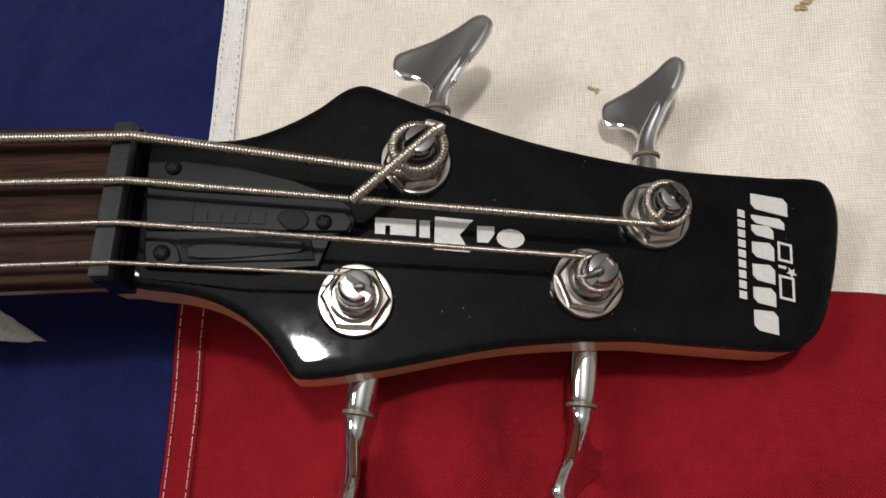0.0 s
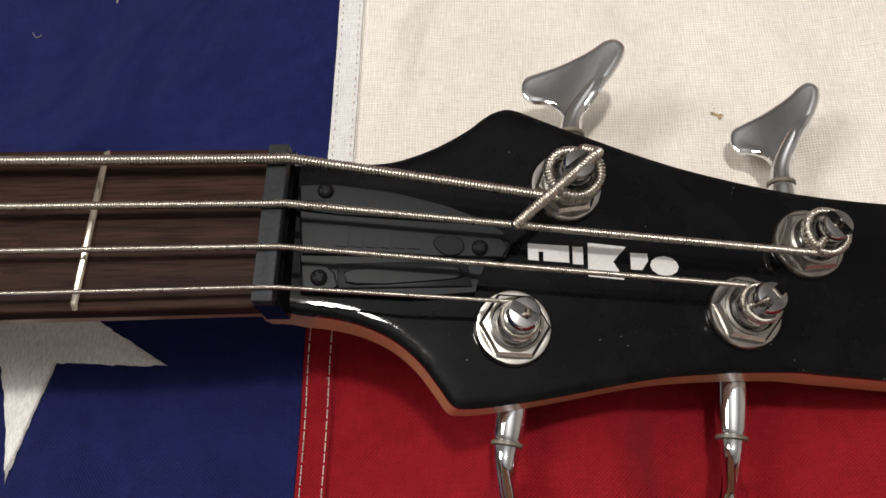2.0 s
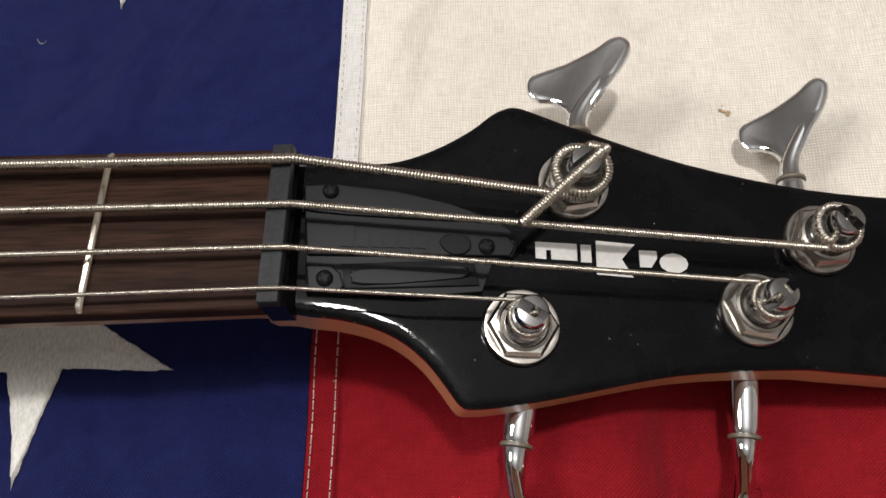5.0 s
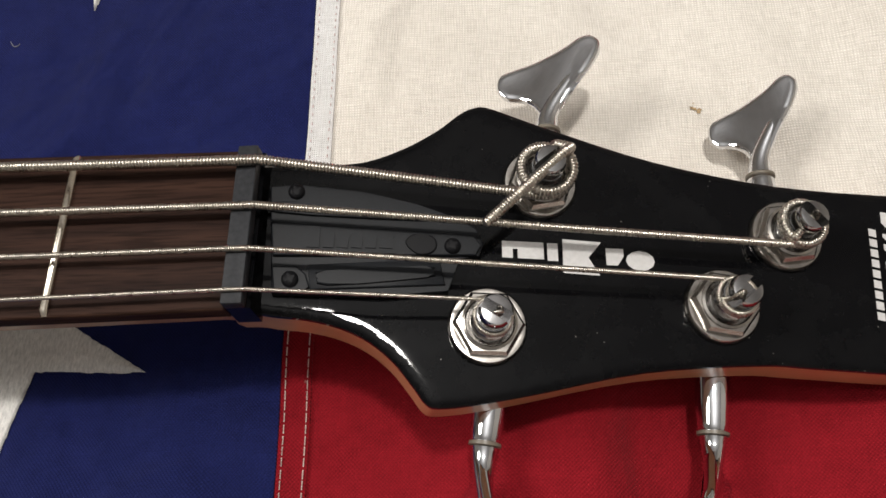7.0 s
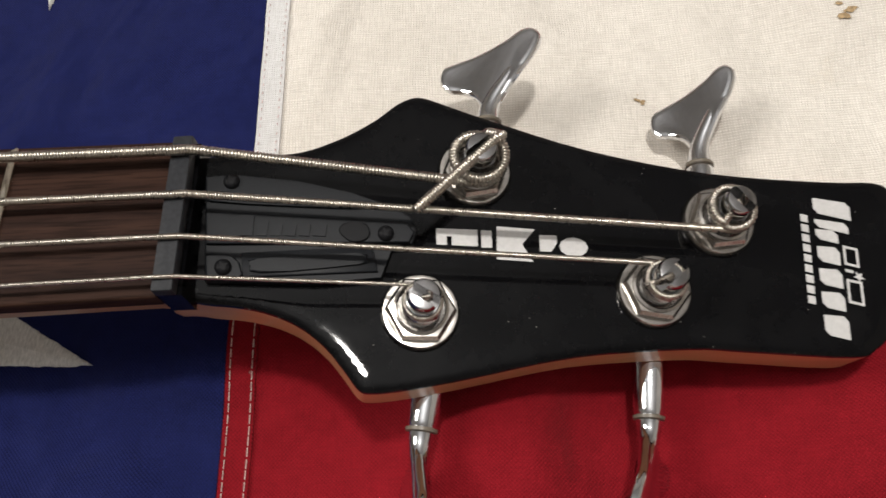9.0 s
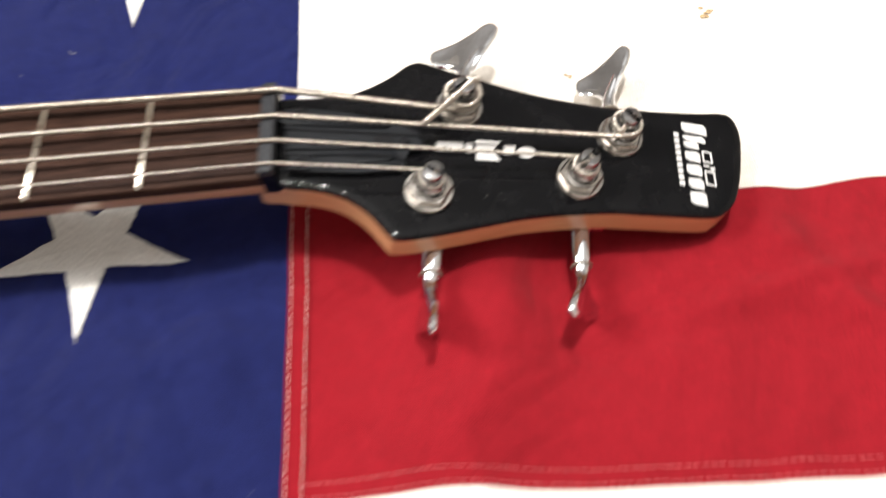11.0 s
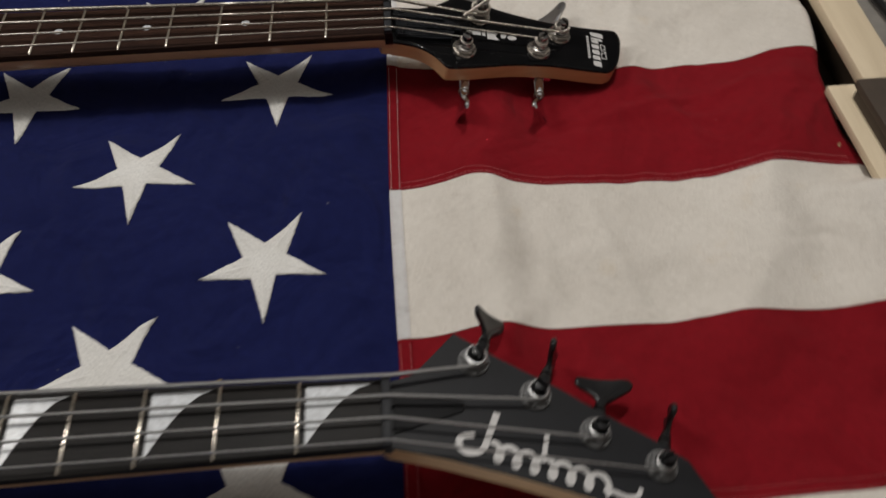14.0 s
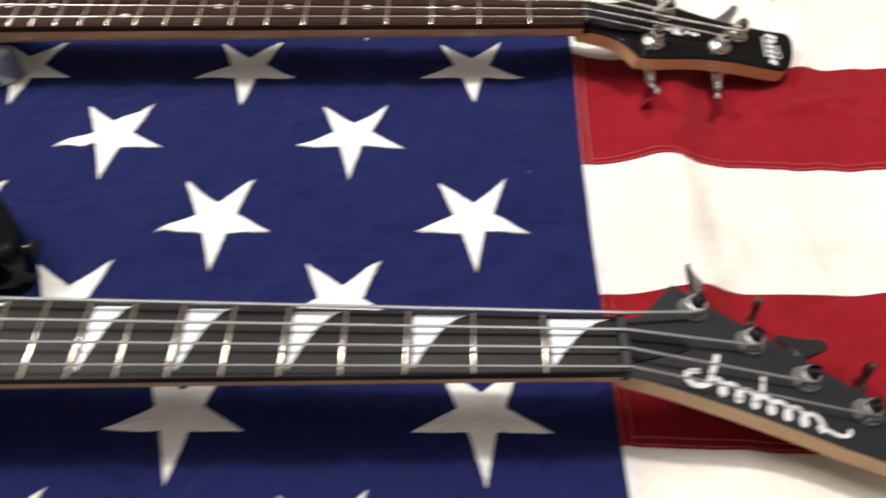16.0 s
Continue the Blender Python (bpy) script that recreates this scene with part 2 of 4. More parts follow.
# ---- building helpers ----
def finish(name, bm, material, parent=None, label="", smooth=40):
    mesh = bpy.data.meshes.new(name)
    bmesh.ops.recalc_face_normals(bm, faces=bm.faces[:])
    bm.to_mesh(mesh)
    bm.free()
    mesh.materials.append(material)
    if smooth:
        mesh.shade_smooth()
        mesh.set_sharp_from_angle(angle=radians(smooth))
    ob = new(name, mesh)
    if parent is not None:
        ob.parent = parent
        ob.matrix_parent_inverse = parent.matrix_world.inverted()
    if label:
        ob["label"] = label
    return ob


def part(name, bm, material, parent, label="", smooth=40):
    return finish(name, bm, material, parent, label, smooth)


def thing(name, at, label, category, group="", kind=""):
    e = new(name)
    e.location = at
    e.empty_display_size = 0.02
    bpy.context.view_layer.update()
    return tagged(e, label, category, group, kind)


def box_bm(x0, x1, y0, y1, z0, z1, bevel=0.0, m=None):
    bm = bmesh.new()
    bmesh.ops.create_cube(bm, size=1)
    for v in bm.verts:
        v.co = Vector(((x0 + x1) / 2 + v.co.x * (x1 - x0), (y0 + y1) / 2 + v.co.y * (y1 - y0), (z0 + z1) / 2 + v.co.z * (z1 - z0)))
    if bevel:
        bmesh.ops.bevel(bm, geom=bm.edges[:], offset=bevel, segments=2, affect="EDGES", profile=0.5)
    if m is not None:
        bm.transform(m)
    return bm


def curve_through(points, per=6, closed=True):
    """A smooth line through plan points."""
    pts = [Vector(p) for p in points]
    n = len(pts)
    out = []
    for i in range(n if closed else n - 1):
        if closed:
            a, b, c, d = (pts[(i + k) % n] for k in (-1, 0, 1, 2))
        else:
            a, b, c, d = pts[max(i - 1, 0)], pts[i], pts[i + 1], pts[min(i + 2, n - 1)]
        for k in range(per):
            t = k / per
            out.append(0.5 * (2 * b + (c - a) * t + (2 * a - 5 * b + 4 * c - d) * t * t + (3 * b - a - 3 * c + d) * t**3))
    if not closed:
        out.append(pts[-1])
    return out


def slab_bm(outline, z0, z1, bevel=0.0, m=None, segments=3):
    """An outline pulled from z0 up to z1, its upper rim rounded."""
    bm = bmesh.new()
    low = [bm.verts.new((p[0], p[1], z0)) for p in outline]
    top = [bm.verts.new((p[0], p[1], z1)) for p in outline]
    n = len(outline)
    face = bm.faces.new(top)
    bm.faces.new(low[::-1])
    for i in range(n):
        bm.faces.new((low[i], low[(i + 1) % n], top[(i + 1) % n], top[i]))
    if bevel:
        bmesh.ops.bevel(bm, geom=list(face.edges), offset=bevel, segments=segments, affect="EDGES", profile=0.5)
        cap = max((f for f in bm.faces if len(f.verts) >= n // 2 and f.calc_center_median().z > (z0 + z1) / 2), key=lambda f: len(f.verts), default=None)
        if cap is not None:
            bmesh.ops.inset_region(bm, faces=[cap], thickness=bevel * 0.35, use_even_offset=True)
    if m is not None:
        bm.transform(m)
    return bm


def pillow_bm(outline, rows, m=None):
    """An outline built up in rings, rows of inset and height: closed below, flat on top."""
    pts = [Vector((p[0], p[1])) for p in outline]
    n = len(pts)
    area = sum(pts[i].x * pts[(i + 1) % n].y - pts[(i + 1) % n].x * pts[i].y for i in range(n))
    inward = []
    for i in range(n):
        d = (pts[(i + 1) % n] - pts[i - 1]).normalized()
        inward.append(Vector((-d.y, d.x)) if area > 0 else Vector((d.y, -d.x)))
    bm = bmesh.new()
    rings = [[bm.verts.new((*(p + q * inset), z)) for p, q in zip(pts, inward)] for inset, z in rows]
    for a, b in zip(rings, rings[1:]):
        for k in range(n):
            bm.faces.new((a[k], a[(k + 1) % n], b[(k + 1) % n], b[k]))
    bm.faces.new(rings[0][::-1])
    bm.faces.new(rings[-1])
    if m is not None:
        bm.transform(m)
    return bm


def cambered_bm(outline, low, roll, drop, m=None, pitch=0.0016):
    """A plate with the given outline: flat in the middle, falling away softly over the roll towards a rounded rim; low: its underside."""
    pts = [Vector((p[0], p[1])) for p in outline]
    n = len(pts)
    a = np.array([(p.x, p.y) for p in pts])
    b = np.roll(a, -1, axis=0)

    def inside_and_depth(p):
        ab = b - a
        t = np.clip(((p - a) * ab).sum(1) / (ab * ab).sum(1), 0, 1)
        depth = np.sqrt((((a + ab * t[:, None]) - p) ** 2).sum(1).min())
        cross = (a[:, 1] > p[1]) != (b[:, 1] > p[1])
        with np.errstate(divide="ignore", invalid="ignore"):
            hits = cross & (p[0] < a[:, 0] + (p[1] - a[:, 1]) / (b[:, 1] - a[:, 1]) * ab[:, 0])
        return hits.sum() % 2 == 1, depth

    inner = []
    for i, x in enumerate(np.arange(a[:, 0].min(), a[:, 0].max(), pitch)):
        for y in np.arange(a[:, 1].min() + (i % 2) * pitch / 2, a[:, 1].max(), pitch):
            ok, depth = inside_and_depth(np.array((x, y)))
            if ok and depth > pitch * 0.45:
                inner.append(Vector((x, y)))
    area = sum(pts[i].x * pts[(i + 1) % n].y - pts[(i + 1) % n].x * pts[i].y for i in range(n))
    ring = []
    for i in range(n):
        d = (pts[(i + 1) % n] - pts[i - 1]).normalized()
        ring.append(pts[i] + (Vector((-d.y, d.x)) if area > 0 else Vector((d.y, -d.x))) * 0.0004)
    verts, edges, faces, *rest = delaunay_2d_cdt(pts + ring + inner, [(i, (i + 1) % n) for i in range(n)], [], 1, 1e-7)
    bm = bmesh.new()
    made = []
    for v in verts:
        depth = inside_and_depth(np.array((v.x, v.y)))[1]
        z = -drop * max(0.0, 1 - depth / roll) ** 2 - 0.0005 * max(0.0, 1 - depth / 0.0010) ** 2
        made.append(bm.verts.new((v.x, v.y, z)))
    for f in faces:
        bm.faces.new([made[k] for k in f])
    rim = [e for e in bm.edges if len(e.link_faces) == 1]
    out = bmesh.ops.extrude_edge_only(bm, edges=rim)
    for v in out["geom"]:
        if isinstance(v, bmesh.types.BMVert):
            v.co.z = low
    if m is not None:
        bm.transform(m)
    return bm


def turned_bm(profile, sides=32, m=None, squash=None):
    """A lathe form: profile rows of radius and height."""
    bm = bmesh.new()
    rings = []
    for r, z in profile:
        rings.append([bm.verts.new((r * math.cos(2 * math.pi * k / sides), r * math.sin(2 * math.pi * k / sides), z)) for k in range(sides)])
    for a, b in zip(rings, rings[1:]):
        for k in range(sides):
            bm.faces.new((a[k], a[(k + 1) % sides], b[(k + 1) % sides], b[k]))
    bm.faces.new(rings[0][::-1])
    bm.faces.new(rings[-1])
    if m is not None:
        bm.transform(m)
    return bm


def tube_bm(points, radii, sides=8):
    """A round bar along points, a radius for each."""
    bm = bmesh.new()
    pts = [Vector(p) for p in points]
    rings, up = [], Vector((0, 0, 1))
    for i, p in enumerate(pts):
        way = (pts[min(i + 1, len(pts) - 1)] - pts[max(i - 1, 0)]).normalized()
        side = way.cross(up)
        if side.length < 1e-4:
            side = way.cross(Vector((1, 0, 0)))
        side.normalize()
        top = side.cross(way)
        up = top
        r = radii[i] if isinstance(radii, (list, tuple)) else radii
        rings.append([bm.verts.new(p + r * (math.cos(2 * math.pi * k / sides) * side + math.sin(2 * math.pi * k / sides) * top)) for k in range(sides)])
    for a, b in zip(rings, rings[1:]):
        for k in range(sides):
            bm.faces.new((a[k], a[(k + 1) % sides], b[(k + 1) % sides], b[k]))
    bm.faces.new(rings[0][::-1])
    bm.faces.new(rings[-1])
    return bm


def step(a, b, x):
    t = min(1.0, max(0.0, (x - a) / (b - a)))
    return t * t * (3 - 2 * t)


def bell(x, c, w):
    return math.exp(-(((x - c) / w) ** 2))


# ---- room ----
def room():
    x0, x1, y0, y1, z0, z1 = -2.2, 1.9, -1.9, 2.1, -0.76, 1.74
    tagged(finish("floor", box_bm(x0, x1, y0, y1, z0 - 0.1, z0), FLOOR), "brown wooden floor of the room", "floor", kind="structure")
    tagged(finish("ceiling", box_bm(x0, x1, y0, y1, z1, z1 + 0.1), CEIL), "plain grey painted ceiling", "ceiling", kind="structure")
    for name, b in (("wall_west", (x0 - 0.1, x0, y0, y1, z0, z1)), ("wall_east", (x1, x1 + 0.1, y0, y1, z0, z1)),
                    ("wall_south", (x0, x1, y0 - 0.1, y0, z0, z1)), ("wall_north", (x0, x1, y1, y1 + 0.1, z0, z1))):
        tagged(finish(name, box_bm(*b), WALL), "plain beige painted wall", "wall", kind="structure")
    t = thing("table", (-0.1, 0, z0), "dark brown wooden table under the flag", "table")
    part("tabletop", box_bm(-1.15, 0.85, -0.75, 0.65, -0.052, -0.016, 0.004), TABLE, t)
    for sx in (-1.08, 0.78):
        for sy in (-0.68, 0.58):
            part("leg", box_bm(sx - 0.03, sx + 0.03, sy - 0.03, sy + 0.03, z0, -0.052, 0.004), TABLE, t)
    f = thing("pendant_lamp", (LAMP.x, LAMP.y, z1), "bare bulb pendant with white socket hanging above table", "lamp")
    at = Matrix.Translation((LAMP.x, LAMP.y, 0))
    part("socket", turned_bm([(0.014, LAMP.z + 0.052), (0.018, LAMP.z + 0.06), (0.018, LAMP.z + 0.10), (0.008, LAMP.z + 0.108)], 32, at), SOCKET, f)
    part("cord", turned_bm([(0.004, LAMP.z + 0.108), (0.004, z1 - 0.02)], 12, at), SOCKET, f)
    part("rose", turned_bm([(0.02, z1 - 0.03), (0.045, z1 - 0.015), (0.05, z1)], 32, at), SOCKET, f)
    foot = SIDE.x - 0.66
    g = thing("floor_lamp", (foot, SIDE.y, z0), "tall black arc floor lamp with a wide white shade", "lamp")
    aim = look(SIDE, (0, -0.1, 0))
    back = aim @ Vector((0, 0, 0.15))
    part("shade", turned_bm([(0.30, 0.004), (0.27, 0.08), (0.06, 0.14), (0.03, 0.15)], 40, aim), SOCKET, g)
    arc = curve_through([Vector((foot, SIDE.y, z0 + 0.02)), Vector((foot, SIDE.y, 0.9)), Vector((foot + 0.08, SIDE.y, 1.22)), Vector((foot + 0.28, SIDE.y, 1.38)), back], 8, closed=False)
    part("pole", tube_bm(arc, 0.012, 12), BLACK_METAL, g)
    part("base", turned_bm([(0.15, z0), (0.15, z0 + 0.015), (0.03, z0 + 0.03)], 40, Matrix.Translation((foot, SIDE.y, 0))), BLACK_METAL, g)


# ---- flag ----
# lasting creases of the cloth: plan centre, slope, half length, half width, height
CREASES = ((0.125, -0.020, 0.22, 0.045, 0.0050, 0.0032), (0.150, -0.034, -0.16, 0.050, 0.0060, 0.0028), (0.190, -0.010, 0.45, 0.030, 0.0045, 0.0026), (0.075, -0.045, 0.10, 0.030, 0.0060, 0.0016),
           (0.150, -0.130, -1.10, 0.030, 0.0080, 0.0030), (0.205, -0.140, -0.60, 0.035, 0.0070, 0.0026), (0.100, -0.160, 0.15, 0.030, 0.0070, 0.0014), (0.170, 0.085, 0.35, 0.040, 0.0080, 0.0022))

# folds that run up and down the flag, in the same order
FOLDS = ((-0.086, -0.120, 0.10, 0.070, 0.0055, 0.0030), (-0.190, -0.070, 0.15, 0.050, 0.0065, 0.0026), (-0.235, -0.170, -0.20, 0.050, 0.0060, 0.0024), (-0.305, -0.030, -0.12, 0.050, 0.0065, 0.0026), (-0.455, -0.070, 0.45, 0.060, 0.0070, 0.0045),
         (-0.375, -0.130, 0.25, 0.050, 0.0060, 0.0026), (-0.125, 0.120, 0.10, 0.050, 0.0060, 0.0022), (0.075, -0.150, -0.25, 0.040, 0.0065, 0.0022), (0.140, 0.110, 0.30, 0.050, 0.0060, 0.0022), (-0.140, -0.420, 0.10, 0.050, 0.0065, 0.0026))


def height(x, y):
    crest = 0.004 - 0.012 * step(-0.03, -0.08, y)
    z = 0.015 * bell(x, crest, 0.032 if x < crest else 0.021) * step(-0.33, -0.2, y) * step(0.10, 0.0, y) * (0.85 + 0.15 * step(-0.04, -0.10, y))
    z += 0.012 * bell(x, 0.243 + 0.46 * y, 0.034) * step(-0.30, -0.2, y) * step(0.12, 0.05, y)
    z += 0.010 * step(0.12, 0.25, x)
    z += 0.010 * step(0.075, 0.13, y) * step(0.07, 0.13, x)
    z += 0.008 * bell(x, -0.072, 0.03) * bell(y, 0.03, 0.03)
    z -= 0.007 * step(-0.09, -0.19, y)
    z += 0.0024 * noise.noise((x * 9, y * 7, 3.1)) + 0.0036 * (0.5 - abs(noise.noise((x * 13 + y * 7, y * 8, 7.7)))) + 0.0034 * (0.5 - abs(noise.noise((x * 26 - y * 9, y * 13 + x * 6, 2.3)))) + 0.0011 * noise.noise((x * 55, y * 45, 1.7)) - 0.0025
    z += 0.0016 * bell(math.sin((x * 0.8 + y * 0.35) * 21 + 1.0), 0.0, 0.25) * step(-0.1, 0.1, x)
    z -= 0.002 * step(0.09, 0.115, x) * step(-0.01, 0.01, y) * step(0.07, 0.05, y)
    z += 0.0085 * bell(x, -0.103, 0.045 if x < -0.103 else 0.019) * step(0.0, -0.04, y) * step(-0.16, -0.09, y)
    z += 0.012 * bell(x, -0.062, 0.062) * step(0.045, 0.125, y)
    z += 0.009 * bell(x, 0.125, 0.030) * bell(y, 0.022, 0.045)
    z += 0.0210 * bell(x, 0.0, 0.075) * bell(y, -0.375, 0.050)
    z -= 0.0060 * bell(x, 0.046, 0.020) * bell(y, -0.030, 0.030)
    for cx, cy, slope, length, wide, tall in FOLDS:
        u = y - cy
        z += tall * bell(x, cx + slope * u, wide) * bell(u, 0.0, length)
    for cx, cy, slope, length, wide, tall in CREASES:
        u = x - cx
        z += tall * bell(y, cy + slope * u, wide) * bell(u, 0.0, length)
    z += 0.018 * step(-0.108, -0.130, y) * step(-0.24, -0.17, y) * step(0.20, 0.255, x)
    return z


def fly(y):
    return 0.264 + 0.18 * max(0.0, y) + 0.003 * math.sin(y * 40) + 0.013 * step(-0.112, -0.130, y)


def seam(k, x):
    """The seams between stripes, from the far one (0) to the near one (5)."""
    a, s = ((0.166, 0.0), (0.036, -0.046), (-0.088, -0.032), (-0.2080, -0.004), (-0.3195, -0.012), (-0.436, -0.02))[k]
    return a + s * (x + 0.07) - (0.0060 * bell(x, 0.125, 0.026) if k == 1 else 0.0) - (0.0050 * bell(x, 0.03, 0.06) if k == 4 else 0.0)


EDGE = -0.0725


def edge_x(y):
    return EDGE + 0.0012 * math.sin(y * 17) + 0.0014 * step(0.05, 0.12, y)


def sheet_bm(left, right, low, high, nx, ny, lift=0.0, drop=0.0015, curl=False):
    """Cloth between two lines, laid on the flag's folds, with a hem thickness."""
    bm = bmesh.new()
    grid = []
    for j in range(ny + 1):
        row = []
        for i in range(nx + 1):
            u, w = i / nx, j / ny
            ym = low(left(0)) * (1 - w) + high(left(0)) * w
            x = left(ym) * (1 - u) + right(ym) * u
            y = low(x) * (1 - w) + high(x) * w
            z = height(x, y) + lift
            if curl:
                rim = fly(y) - 0.009
                over, bend = max(0.0, x - rim), 0.009
                if over > 0:
                    turn = min(over / bend, math.pi / 2)
                    x = rim + bend * math.sin(turn)
                    z -= bend * (1 - math.cos(turn)) + max(0.0, over - bend * math.pi / 2)
                    z = max(z, -0.0155)
            row.append(bm.verts.new((x, y, z)))
        grid.append(row)
    for j in range(ny):
        for i in range(nx):
            bm.faces.new((grid[j][i], grid[j][i + 1], grid[j + 1][i + 1], grid[j + 1][i]))
    rim = grid[0] + [r[-1] for r in grid[1:]] + grid[-1][-2::-1] + [r[0] for r in grid[-2:0:-1]]
    down = [bm.verts.new(v.co - Vector((0, 0, drop))) for v in rim]
    for i in range(len(rim)):
        k = (i + 1) % len(rim)
        bm.faces.new((rim[i], down[i], down[k], rim[k]))
    return bm


def stitches_bm(along, start, end, pitch, fill, width, lift):
    """Separate raised stitches, one after the other on a line."""
    bm = bmesh.new()
    n = int((end - start) / pitch)
    rnd = random.Random(int(start * 1000) + n)
    for i in range(n):
        a = start + i * pitch + rnd.uniform(-0.0002, 0.0002)
        b = a + pitch * fill
        pa, pb = Vector((*along(a), 0)), Vector((*along(b), 0))
        side = (pb - pa).normalized().cross(Vector((0, 0, 1))) * width
        base = []
        for p, s in ((pa, -1), (pb, -1), (pb, 1), (pa, 1)):
            q = p + side * s
            base.append(bm.verts.new((q.x, q.y, height(q.x, q.y) + lift)))
        ridge = [bm.verts.new((p.x, p.y, height(p.x, p.y) + lift + 0.00035)) for p in (pa.lerp(pb, 0.2), pa.lerp(pb, 0.8))]
        bm.faces.new((base[0], base[1], ridge[1], ridge[0]))
        bm.faces.new((base[2], base[3], ridge[0], ridge[1]))
        bm.faces.new((base[1], base[2], ridge[1]))
        bm.faces.new((base[3], base[0], ridge[0]))
    return bm


def star_bm(cx, cy, r, turn, squash=1.0):
    """An embroidered five-pointed star, one point down, slightly padded."""
    bm = bmesh.new()
    outline = []
    cy -= 0.0008
    tips = ((0.0473, -88.0), (0.0445, -16.5), (0.0451, 55.0), (0.0439, 128.0), (0.0449, 194.5))
    notches = ((0.31, -53.0), (0.345, 19.0), (0.33, 91.0), (0.345, 163.0), (0.325, 235.0))
    for k in range(5):
        for size, angle in ((tips[k][0] * r / 0.0455, tips[k][1]), (r * notches[k][0], notches[k][1])):
            a = radians(angle + turn)
            outline.append(Vector((cx + size * math.cos(a), cy + squash * size * math.sin(a))))
    rings, c = [], Vector((cx, cy))
    n = 20
    dense = []
    for k in range(10):
        for j in range(n):
            dense.append(outline[k].lerp(outline[(k + 1) % 10], j / n))
    rnd = random.Random(int(cx * 1e4) + int(cy * 1e3))
    for s, lift in ((1.0, 0.0002), (0.985, 0.0009), (0.93, 0.0012), (0.75, 0.0012), (0.5, 0.0011), (0.25, 0.0012)):
        ring = []
        for i, p in enumerate(dense):
            spoke = 0.0006 * max(0.0, 1 - min(i % 40, 40 - i % 40) / 8.0) * step(1.0, 0.9, s)
            q = c.lerp(p, s * (1 + (rnd.uniform(-0.034, 0.014) if s > 0.98 else 0)))
            ring.append(bm.verts.new((q.x, q.y, height(q.x, q.y) + lift + spoke + 0.0008)))
        rings.append(ring)
    m = len(dense)
    for a, b in zip(rings, rings[1:]):
        for k in range(m):
            bm.faces.new((a[k], a[(k + 1) % m], b[(k + 1) % m], b[k]))
    bm.faces.new(rings[-1])
    return bm


